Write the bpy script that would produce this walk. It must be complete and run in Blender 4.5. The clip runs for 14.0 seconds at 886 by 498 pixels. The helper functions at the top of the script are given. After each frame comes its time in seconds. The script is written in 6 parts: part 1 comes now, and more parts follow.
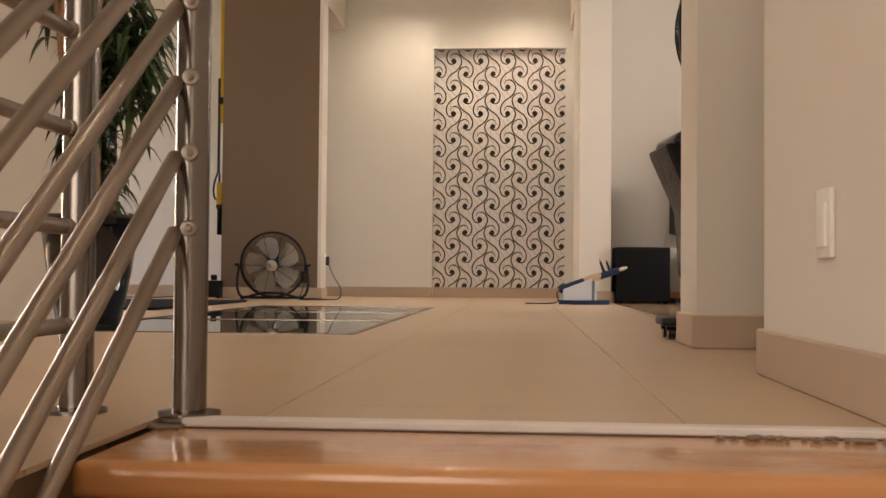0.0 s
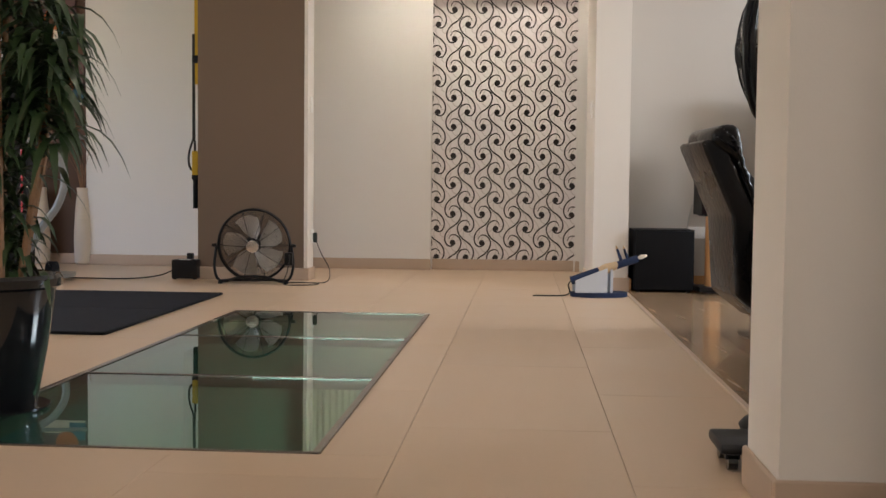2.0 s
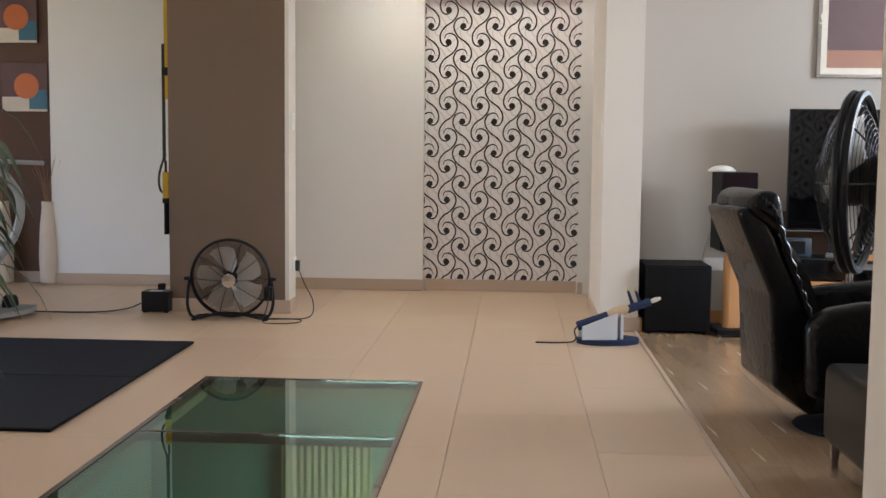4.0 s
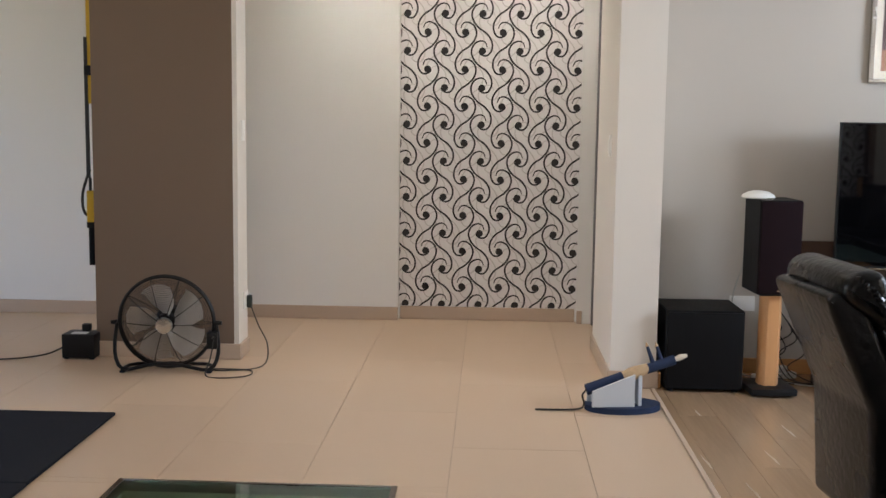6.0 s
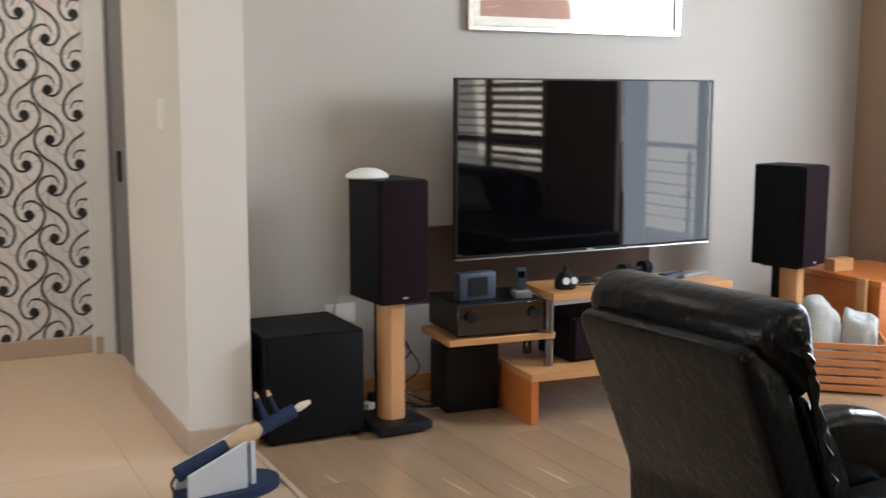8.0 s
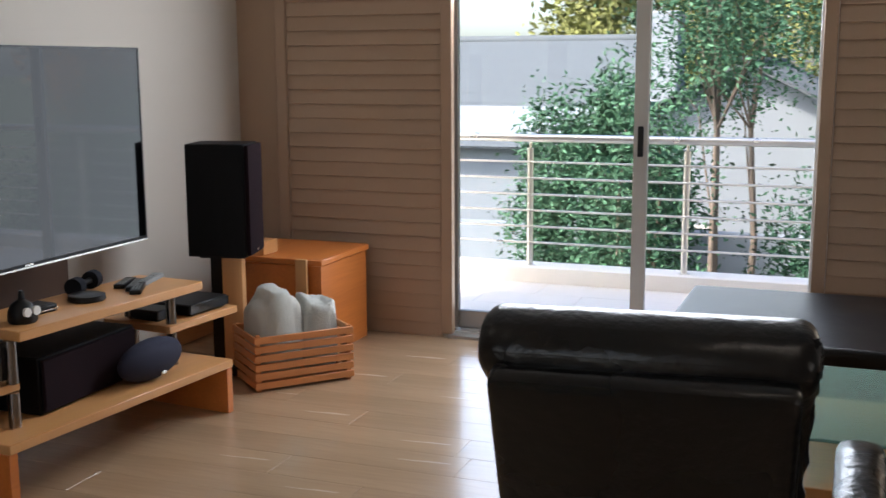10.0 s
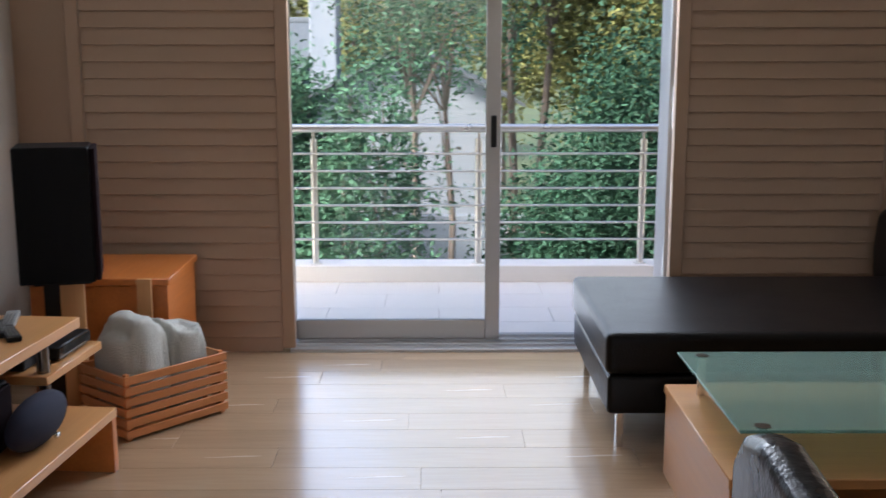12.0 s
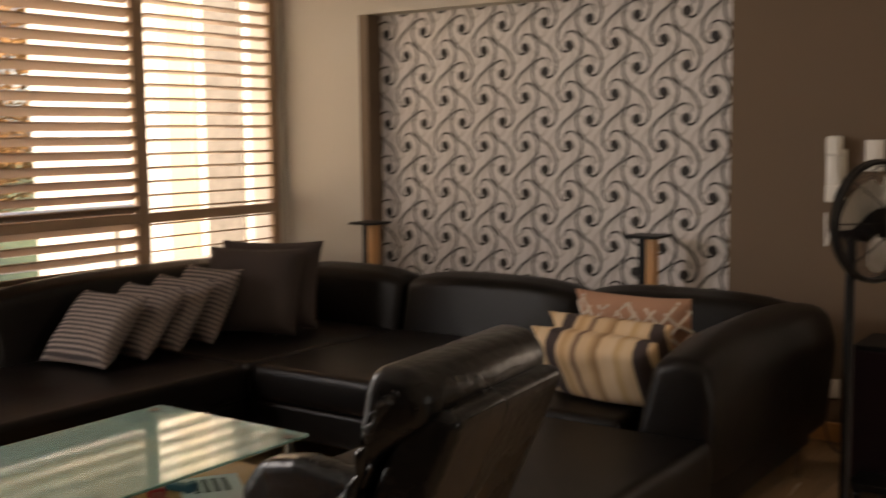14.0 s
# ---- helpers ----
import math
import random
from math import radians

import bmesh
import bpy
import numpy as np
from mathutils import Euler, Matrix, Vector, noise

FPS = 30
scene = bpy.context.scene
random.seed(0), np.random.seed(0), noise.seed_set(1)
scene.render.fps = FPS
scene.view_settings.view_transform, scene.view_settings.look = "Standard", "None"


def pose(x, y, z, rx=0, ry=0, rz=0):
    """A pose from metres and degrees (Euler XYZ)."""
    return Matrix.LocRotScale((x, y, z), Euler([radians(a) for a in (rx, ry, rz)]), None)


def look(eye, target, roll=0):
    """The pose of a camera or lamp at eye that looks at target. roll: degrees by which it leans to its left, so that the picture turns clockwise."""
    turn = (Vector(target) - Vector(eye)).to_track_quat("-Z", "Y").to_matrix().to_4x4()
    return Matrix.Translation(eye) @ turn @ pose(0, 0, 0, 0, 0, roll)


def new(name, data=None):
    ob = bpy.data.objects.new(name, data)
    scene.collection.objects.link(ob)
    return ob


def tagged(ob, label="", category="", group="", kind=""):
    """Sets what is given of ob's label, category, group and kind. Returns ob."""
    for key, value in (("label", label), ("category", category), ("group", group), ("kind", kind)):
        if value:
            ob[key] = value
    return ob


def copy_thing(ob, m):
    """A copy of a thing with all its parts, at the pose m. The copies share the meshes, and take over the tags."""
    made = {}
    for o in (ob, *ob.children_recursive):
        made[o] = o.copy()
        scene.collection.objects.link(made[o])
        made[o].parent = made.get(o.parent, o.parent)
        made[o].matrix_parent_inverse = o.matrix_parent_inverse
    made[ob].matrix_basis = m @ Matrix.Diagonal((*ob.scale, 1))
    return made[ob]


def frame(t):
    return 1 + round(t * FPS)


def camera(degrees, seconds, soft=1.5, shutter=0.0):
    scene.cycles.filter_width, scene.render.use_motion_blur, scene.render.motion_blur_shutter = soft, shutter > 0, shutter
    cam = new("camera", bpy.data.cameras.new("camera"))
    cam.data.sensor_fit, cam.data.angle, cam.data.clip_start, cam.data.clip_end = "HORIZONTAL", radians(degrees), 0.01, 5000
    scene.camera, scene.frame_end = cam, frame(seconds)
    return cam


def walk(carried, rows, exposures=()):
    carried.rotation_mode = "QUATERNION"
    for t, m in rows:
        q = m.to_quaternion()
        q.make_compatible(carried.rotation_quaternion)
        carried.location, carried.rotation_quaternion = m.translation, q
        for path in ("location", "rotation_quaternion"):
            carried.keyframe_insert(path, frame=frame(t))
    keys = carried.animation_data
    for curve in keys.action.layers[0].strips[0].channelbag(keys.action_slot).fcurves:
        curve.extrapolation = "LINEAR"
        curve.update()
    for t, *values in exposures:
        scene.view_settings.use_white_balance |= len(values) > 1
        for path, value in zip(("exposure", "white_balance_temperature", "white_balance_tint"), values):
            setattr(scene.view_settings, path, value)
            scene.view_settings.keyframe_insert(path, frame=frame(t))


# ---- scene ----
cam = camera(44.28, 14.0, shutter=0.3)
PATH = [
    (0.0, (0.009, 0.089, 0.202), (-0.206, 3.080, 0.279), 0.49),
    (0.5, (0.010, 0.333, 0.298), (-0.204, 3.325, 0.283), 0.66),
    (1.0, (-0.028, 0.541, 0.409), (-0.248, 3.532, 0.369), 0.74),
    (1.5, (-0.031, 0.737, 0.549), (-0.255, 3.727, 0.489), 0.52),
    (2.0, (-0.030, 0.971, 0.698), (-0.250, 3.960, 0.546), 0.59),
    (2.5, (-0.033, 1.158, 0.857), (-0.243, 4.143, 0.640), 0.52),
    (3.0, (-0.027, 1.339, 0.998), (-0.225, 4.324, 0.774), 0.48),
    (3.5, (-0.069, 1.501, 1.094), (-0.270, 4.484, 0.851), 0.58),
    (6.0, (-0.210, 2.973, 1.482), (-0.337, 5.950, 1.128), 0.77),
    (6.5, (-0.268, 3.445, 1.469), (-0.377, 6.421, 1.103), 0.79),
    (7.0, (-0.304, 3.929, 1.436), (-0.106, 6.898, 1.056), 1.21),
    (7.5, (-0.406, 4.406, 1.435), (0.453, 7.252, 1.031), 0.59),
    (8.0, (-0.532, 4.817, 1.425), (0.372, 6.584, 1.143), 0.10),
    (8.5, (-0.644, 5.229, 1.432), (0.558, 6.799, 1.133), 0.05),
    (9.0, (-0.718, 5.584, 1.423), (0.755, 6.900, 1.112), 0.05),
    (9.2, (-0.721, 5.716, 1.413), (0.873, 6.883, 1.098), -0.05),
    (11.5, (-0.630, 7.193, 1.444), (1.322, 7.425, 1.076), -0.10),
    (12.0, (-0.528, 7.508, 1.440), (1.438, 7.495, 1.074), 0.0),
    (12.5, (-0.406, 7.761, 1.417), (1.532, 7.393, 1.085), 0.1),
    (13.0, (-0.322, 8.020, 1.422), (1.450, 7.139, 1.100), -0.2),
    (13.5, (-0.293, 8.150, 1.435), (1.968, 6.227, 0.997), -1.10),
    (14.0, (-0.244, 8.217, 1.441), (1.476, 5.779, 1.130), -0.64),
]
walk(cam, [(t, look(eye, target, roll)) for t, eye, target, roll in PATH], [(0.0, 2.7, 7500, 17), (1.5, 2.72, 6600, 13), (3.5, 2.74, 5900, 10), (6.5, 2.72, 5850, 9), (8.0, 2.74, 5900, 8), (9.2, 2.36, 6200, 9), (11.5, 1.85, 5900, 12), (12.5, 1.95, 6100, 13), (13.5, 1.72, 7500, 17), (14.0, 1.9, 8100, 18)])

# ---- world, sun, large lights ----
world = bpy.data.worlds.new("world")
scene.world = world
world.use_nodes = True
wn = world.node_tree.nodes
sky = wn.new("ShaderNodeTexSky")
sky.sky_type = "NISHITA"
sky.sun_disc = False
sky.sun_elevation = radians(43)
sky.sun_rotation = radians(-38)
sky.air_density, sky.dust_density, sky.ozone_density = 0.8, 3.0, 0.3
world.node_tree.links.new(sky.outputs[0], wn["Background"].inputs[0])
wn["Background"].inputs[1].default_value = 0.15

sun = new("sun", bpy.data.lights.new("sun", "SUN"))
sun.data.energy, sun.data.angle, sun.data.color = 2.6, radians(6), (1.0, 0.88, 0.72)
sun.matrix_world = look((-11, 14, 17), (0, 0, 0))


def area(name, eye, target, sx, sy, watts, col):
    lamp = new(name, bpy.data.lights.new(name, "AREA"))
    lamp.data.shape, lamp.data.size, lamp.data.size_y = "RECTANGLE", sx, sy
    lamp.data.energy, lamp.data.color = watts, col
    lamp.matrix_world = look(eye, target)
    return lamp


area("sliding_door_daylight", (4.57, 7.28, 1.99), (0, 7.28, 1.2), 1.75, 0.52, 15, (0.93, 0.96, 1.0))
area("sliding_door_low_daylight", (4.575, 7.28, 0.9), (0, 7.28, 0.7), 1.75, 1.5, 4.2, (0.88, 0.94, 1.0))
area("window_daylight", (5.0, 4.22, 1.6), (0, 4.22, 1.2), 2.0, 1.6, 9.0, (1.0, 0.84, 0.62))
# Added fill from the west; its window is unseen and made up.
area("gym_fill", (-6.35, 7.6, 1.55), (0, 7.6, 1.2), 3.2, 2.0, 1.5, (0.97, 0.97, 0.96))
# Added fill behind the stairs, with no window there, to brighten steps and hall floor.
area("stair_fill", (-1.6, -3.3, 1.4), (-0.6, 6, 1.0), 3.0, 2.4, 15.5, (1.0, 0.93, 0.85))


# ---- materials ----
def mat(name, col, rough=0.5, metal=0.0, var=0.06, scale=6.0, bump=0.05, fine=90.0, spec=0.5, coat=0.0, stretch=None, col2=None, rand=0.0):
    """A surface with broad tone changes, a fine grain and a little relief."""
    m = bpy.data.materials.new(name)
    m.use_nodes = True
    nt = m.node_tree
    n, l = nt.nodes, nt.links
    b = n["Principled BSDF"]
    b.inputs["Metallic"].default_value = metal
    b.inputs["Specular IOR Level"].default_value = spec
    b.inputs["Coat Weight"].default_value = coat
    b.inputs["Coat Roughness"].default_value = 0.08
    tc = n.new("ShaderNodeTexCoord")
    mp = n.new("ShaderNodeMapping")
    l.new(tc.outputs["Object"], mp.inputs[0])
    if stretch:
        mp.inputs["Scale"].default_value = stretch
    big = n.new("ShaderNodeTexNoise")
    big.inputs["Scale"].default_value, big.inputs["Detail"].default_value = scale, 4
    small = n.new("ShaderNodeTexNoise")
    small.inputs["Scale"].default_value, small.inputs["Detail"].default_value = fine, 3
    l.new(mp.outputs[0], big.inputs[0])
    l.new(mp.outputs[0], small.inputs[0])
    ramp = n.new("ShaderNodeMix")
    ramp.data_type = "RGBA"
    lo = col2 or tuple(c * (1 - 2 * var) for c in col)
    ramp.inputs[6].default_value, ramp.inputs[7].default_value = (*lo, 1), (*(min(1, c * (1 + var)) for c in col), 1)
    add = n.new("ShaderNodeMath")
    add.operation = "MULTIPLY_ADD"
    add.inputs[1].default_value = 0.35
    l.new(small.outputs[0], add.inputs[0])
    mul = n.new("ShaderNodeMath")
    mul.operation = "MULTIPLY"
    mul.inputs[1].default_value = 0.75
    l.new(big.outputs[0], mul.inputs[0])
    l.new(mul.outputs[0], add.inputs[2])
    l.new(add.outputs[0], ramp.inputs[0])
    out = ramp.outputs[2]
    if rand:
        info = n.new("ShaderNodeObjectInfo")
        hsv = n.new("ShaderNodeHueSaturation")
        mr = n.new("ShaderNodeMapRange")
        mr.inputs[3].default_value, mr.inputs[4].default_value = 1 - rand, 1 + rand
        l.new(info.outputs["Random"], mr.inputs[0])
        l.new(mr.outputs[0], hsv.inputs["Value"])
        l.new(out, hsv.inputs["Color"])
        out = hsv.outputs[0]
    l.new(out, b.inputs["Base Color"])
    rr = n.new("ShaderNodeMapRange")
    rr.inputs[3].default_value, rr.inputs[4].default_value = max(0.02, rough - min(0.08, rough * 0.3)), min(1, rough + min(0.08, rough * 0.3))
    l.new(big.outputs[0], rr.inputs[0])
    l.new(rr.outputs[0], b.inputs["Roughness"])
    if bump:
        bp = n.new("ShaderNodeBump")
        bp.inputs["Strength"].default_value, bp.inputs["Distance"].default_value = bump, 0.01
        l.new(small.outputs[0], bp.inputs["Height"])
        l.new(bp.outputs[0], b.inputs["Normal"])
    return m


def wood(name, col, col2, axis="X", rough=0.4, ring=14.0, coat=0.0, rand=0.0, spec=0.5):
    """Wood with grain that runs along one axis of its object."""
    st = {"X": (0.6, ring, ring), "Y": (ring, 0.6, ring), "Z": (ring, ring, 0.6)}[axis]
    m = mat(name, col, rough, 0, 0.1, 1.0, 0.06, 9.0, spec, coat, st, col2, rand)
    return m


M = {}
M["wall"] = mat("warm_white_paint", (0.74, 0.70, 0.64), 0.75, var=0.02, scale=1.5, bump=0.04, fine=160)
M["wall_white"] = mat("white_paint", (0.80, 0.79, 0.76), 0.75, var=0.015, scale=1.5, bump=0.04, fine=160)
M["wall_grey"] = mat("warm_grey_paint", (0.58, 0.545, 0.49), 0.75, var=0.02, scale=1.5, bump=0.04, fine=160)
# Copy of wall_grey, darkened because less light reaches the television wall.
M["wall_grey_dim"] = mat("warm_grey_paint_dim", (0.55, 0.505, 0.445), 0.75, var=0.02, scale=1.5, bump=0.04, fine=160)
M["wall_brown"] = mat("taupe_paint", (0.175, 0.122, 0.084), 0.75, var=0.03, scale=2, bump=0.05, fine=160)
M["wall_umber"] = mat("umber_paint", (0.115, 0.064, 0.042), 0.75, var=0.03, scale=2, bump=0.05, fine=160)
M["base"] = mat("sandstone_skirting", (0.50, 0.385, 0.29), 0.42, var=0.05, scale=4, bump=0.03)
M["tile"] = mat("beige_porcelain", (0.555, 0.415, 0.29), 0.36, var=0.045, scale=2.5, bump=0.02, fine=60, rand=0.03, spec=0.4)
M["grout"] = mat("grey_brown_grout", (0.30, 0.21, 0.145), 0.9, var=0.1, scale=20)
M["ceiling"] = mat("ceiling_paint", (0.82, 0.80, 0.77), 0.85, var=0.01, bump=0.02)
M["steel"] = mat("brushed_steel", (0.22, 0.20, 0.185), 0.25, 1.0, var=0.02, scale=3, bump=0.008, fine=60)
M["bar_steel"] = mat("satin_steel", (0.40, 0.345, 0.30), 0.42, 1.0, var=0.03, scale=3, bump=0.01, fine=60)
M["chrome"] = mat("chrome", (0.75, 0.75, 0.76), 0.12, 1.0, var=0.02, bump=0)
M["alu"] = mat("greyed_aluminium", (0.42, 0.40, 0.38), 0.4, 0.6, var=0.04, bump=0.02)
M["white_alu"] = mat("pale_aluminium", (0.62, 0.62, 0.62), 0.4, 0.3, var=0.03, bump=0.02)
M["shutter"] = mat("taupe_shutter", (0.385, 0.262, 0.178), 0.5, var=0.04, scale=3, bump=0.02)
M["redwood"] = wood("varnished_redwood", (0.74, 0.38, 0.165), (0.45, 0.18, 0.065), "X", 0.2, 12, 0.5)
M["beech"] = wood("beech", (0.62, 0.325, 0.125), (0.46, 0.21, 0.072), "X", 0.36, 16)
M["beech_z"] = wood("beech_upright", (0.64, 0.355, 0.155), (0.47, 0.23, 0.09), "Z", 0.36, 16)
M["pine"] = wood("orange_pine", (0.66, 0.22, 0.045), (0.29, 0.065, 0.012), "X", 0.34, 9)
M["crate"] = wood("crate_pine", (0.62, 0.255, 0.09), (0.42, 0.15, 0.045), "X", 0.45, 16)
M["black"] = mat("black_plastic", (0.008, 0.008, 0.009), 0.42, spec=0.22, var=0.1, bump=0.03)
M["black_gloss"] = mat("black_gloss", (0.008, 0.009, 0.010), 0.06, var=0.05, bump=0, coat=0.6)
M["vinyl"] = mat("black_ash_vinyl", (0.007, 0.007, 0.008), 0.5, spec=0.12, var=0.25, scale=8, bump=0.08, stretch=(6, 6, 1))
M["cloth"] = mat("speaker_cloth", (0.016, 0.009, 0.0115), 0.95, spec=0.08, var=0.15, bump=0.25, fine=500)
M["leather"] = mat("black_leather", (0.0045, 0.0045, 0.005), 0.28, spec=0.26, var=0.2, scale=3, bump=0.3, fine=38)
M["leather_brown"] = mat("dark_brown_leather", (0.0055, 0.0042, 0.0038), 0.36, spec=0.18, var=0.2, scale=3, bump=0.14, fine=130)
M["rubber"] = mat("rubber_mat", (0.012, 0.013, 0.018), 0.85, spec=0.15, var=0.2, scale=12, bump=0.3, fine=220)
M["white_plastic"] = mat("white_plastic", (0.86, 0.85, 0.81), 0.3, var=0.01, bump=0.01)
M["glaze"] = mat("black_glaze", (0.010, 0.011, 0.013), 0.07, var=0.1, bump=0.0, coat=0.2)
M["stem"] = mat("cane_bark", (0.30, 0.17, 0.09), 0.8, var=0.25, scale=20, bump=0.3)
M["leaf"] = mat("houseplant_leaf", (0.03, 0.062, 0.02), 0.42, var=0.4, scale=7, bump=0.05)
M["soil"] = mat("potting_soil", (0.045, 0.03, 0.02), 0.95, var=0.4, scale=40, bump=0.5)
M["throw"] = mat("pale_grey_throw", (0.50, 0.50, 0.46), 0.95, var=0.12, scale=9, bump=0.5, fine=160)
M["denim"] = mat("navy_carpet", (0.012, 0.026, 0.075), 0.9, var=0.3, scale=20, bump=0.5, fine=300)
M["sisal"] = mat("sisal", (0.58, 0.42, 0.25), 0.9, var=0.2, scale=30, bump=0.6, fine=200)
M["board"] = mat("pale_grey_board", (0.55, 0.58, 0.62), 0.6, var=0.03)
M["yellow"] = mat("yellow_webbing", (0.62, 0.40, 0.03), 0.8, var=0.1, bump=0.2, fine=200)
M["red"] = mat("red_plastic", (0.45, 0.02, 0.03), 0.4)
M["blue"] = mat("teal_plastic", (0.03, 0.13, 0.20), 0.4)
M["paper"] = mat("paper", (0.72, 0.72, 0.72), 0.8, var=0.03)
M["dark_cushion"] = mat("brown_cushion_cloth", (0.045, 0.032, 0.028), 0.9, var=0.15, scale=8, bump=0.35, fine=260)
M["concrete"] = mat("rough_concrete", (0.30, 0.25, 0.20), 0.9, var=0.3, scale=14, bump=0.6, fine=60)
M["balcony_tile"] = mat("pale_balcony_tile", (0.80, 0.74, 0.66), 0.5, var=0.04, scale=5, rand=0.03)
M["parapet"] = mat("white_parapet", (0.82, 0.78, 0.72), 0.7, var=0.04, scale=5)
M["plank_y"] = wood("laminate_oak_board", (0.46, 0.318, 0.195), (0.245, 0.157, 0.09), "Y", 0.25, 7, 0.4, 0.05, 0.9)
M["steel_warm"] = mat("stainless_steel", (0.70, 0.66, 0.60), 0.3, 1.0, var=0.04, bump=0.02)
M["screen"] = mat("television_glass", (0.002, 0.002, 0.0025), 0.03, var=0.05, bump=0, spec=0.5)
M["silver"] = mat("silver_frame", (0.60, 0.58, 0.54), 0.25, 0.9, var=0.05, bump=0.02)
M["art_pink"] = mat("art_terracotta", (0.34, 0.16, 0.10), 0.6, var=0.15, scale=5)
M["art_dark"] = mat("art_mauve", (0.13, 0.07, 0.07), 0.6, var=0.2, scale=4)
M["vase"] = mat("cream_ceramic", (0.68, 0.60, 0.50), 0.5, var=0.06, scale=10)
M["grey_plastic"] = mat("grey_plastic", (0.25, 0.26, 0.26), 0.45, var=0.05)
M["orange"] = mat("orange_paint", (0.55, 0.14, 0.03), 0.5)
M["door_grey"] = mat("grey_door_steel", (0.19, 0.18, 0.18), 0.45, var=0.04)
M["cord"] = mat("black_cord", (0.02, 0.018, 0.016), 0.6)
M["pattern_ink"] = mat("black_wallpaper_ink", (0.022, 0.018, 0.018), 0.5, var=0.1)
M["pattern_grey"] = mat("grey_wallpaper_ink", (0.60, 0.565, 0.545), 0.45, var=0.05)
M["wallpaper"] = mat("pale_wallpaper", (0.79, 0.76, 0.75), 0.55, var=0.03, scale=8, bump=0.06, fine=120)


def glass_mat(name, col, rough=0.0, opaque=0.0, ior=1.45):
    m = bpy.data.materials.new(name)
    m.use_nodes = True
    b = m.node_tree.nodes["Principled BSDF"]
    b.inputs["Base Color"].default_value = (*col, 1)
    b.inputs["Roughness"].default_value = rough
    b.inputs["IOR"].default_value = ior
    b.inputs["Transmission Weight"].default_value = 1 - opaque
    return m


M["glass"] = glass_mat("clear_glass", (0.97, 0.99, 0.98), ior=1.3)
M["floor_glass"] = glass_mat("green_floor_glass", (0.22, 0.50, 0.43))
M["table_glass"] = glass_mat("frosted_table_glass", (0.46, 0.68, 0.61), 0.05, 0.25, 1.25)


# ---- building blocks ----
def box(bm, x0, x1, y0, y1, z0, z1, bevel=0.0, seg=1, m=None):
    vs = bmesh.ops.create_cube(bm, size=1, matrix=Matrix.LocRotScale(((x0 + x1) / 2, (y0 + y1) / 2, (z0 + z1) / 2), None, (x1 - x0, y1 - y0, z1 - z0)))["verts"]
    if bevel:
        es = list({e for v in vs for e in v.link_edges})
        vs = list({v for f in bmesh.ops.bevel(bm, geom=es, offset=bevel, segments=seg, affect="EDGES", profile=0.6)["faces"] for v in f.verts} | {v for v in vs if v.is_valid})
    if m is not None:
        bmesh.ops.transform(bm, matrix=m, verts=[v for v in vs if v.is_valid])
    return bm


def tube(bm, pts, r, seg=8, caps=True):
    """A round bar through the points; r is one radius or one for each point."""
    pts = [Vector(p) for p in pts]
    rs = r if isinstance(r, (list, tuple)) else [r] * len(pts)
    rings, side = [], None
    for i, p in enumerate(pts):
        d = (pts[min(i + 1, len(pts) - 1)] - pts[max(i - 1, 0)]).normalized()
        if side is None:
            side = d.orthogonal().normalized()
        side = (side - d * side.dot(d)).normalized()
        up = d.cross(side)
        rings.append([bm.verts.new(p + (side * math.cos(a) + up * math.sin(a)) * rs[i]) for a in (2 * math.pi * k / seg for k in range(seg))])
    for a, b in zip(rings, rings[1:]):
        for k in range(seg):
            bm.faces.new((a[k], a[(k + 1) % seg], b[(k + 1) % seg], b[k]))
    if caps:
        bm.faces.new(rings[0][::-1])
        bm.faces.new(rings[-1])
    return bm


def lathe(bm, prof, seg=32, at=(0, 0, 0), cap=True):
    rings = [[bm.verts.new((at[0] + r * math.cos(a), at[1] + r * math.sin(a), at[2] + z)) for a in (2 * math.pi * k / seg for k in range(seg))] for r, z in prof]
    for a, b in zip(rings, rings[1:]):
        for k in range(seg):
            bm.faces.new((a[k], a[(k + 1) % seg], b[(k + 1) % seg], b[k]))
    if cap:
        bm.faces.new(rings[0][::-1])
        bm.faces.new(rings[-1])
    return bm


def prism(bm, outline, z0, z1, axis="Z"):
    """An outline in two axes pushed along the third."""
    def put(a, b, c):
        return {"Z": (a, b, c), "Y": (a, c, b), "X": (c, a, b)}[axis]
    lo = [bm.verts.new(put(a, b, z0)) for a, b in outline]
    hi = [bm.verts.new(put(a, b, z1)) for a, b in outline]
    bm.faces.new(lo[::-1])
    bm.faces.new(hi)
    k = len(lo)
    for i in range(k):
        bm.faces.new((lo[i], lo[(i + 1) % k], hi[(i + 1) % k], hi[i]))
    bmesh.ops.recalc_face_normals(bm, faces=bm.faces[:])
    return bm


def mesh_of(name, bm, material, smooth=None):
    me = bpy.data.meshes.new(name)
    bm.to_mesh(me)
    bm.free()
    me.materials.append(M[material] if isinstance(material, str) else material)
    if smooth is not None:
        me.shade_smooth()
        me.set_sharp_from_angle(angle=radians(smooth))
    return me


def part(name, bm, material, parent, label="", smooth=40):
    ob = new(name, mesh_of(name, bm, material, smooth))
    ob.parent = parent
    if label:
        ob["label"] = label
    return ob


def thing(name, x=0, y=0, z=0, rz=0, label="", category="", group=""):
    ob = new(name)
    ob.empty_display_size = 0.1
    ob.matrix_world = pose(x, y, z, 0, 0, rz)
    return tagged(ob, label, category, group)


def solo(name, bm, material, label="", category="", group="", kind="", at=None, smooth=40):
    """A thing that is one mesh; at: its pose, in which the mesh is given."""
    ob = new(name, mesh_of(name, bm, material, smooth))
    if at is not None:
        ob.matrix_world = at
    return tagged(ob, label, category, group, kind)


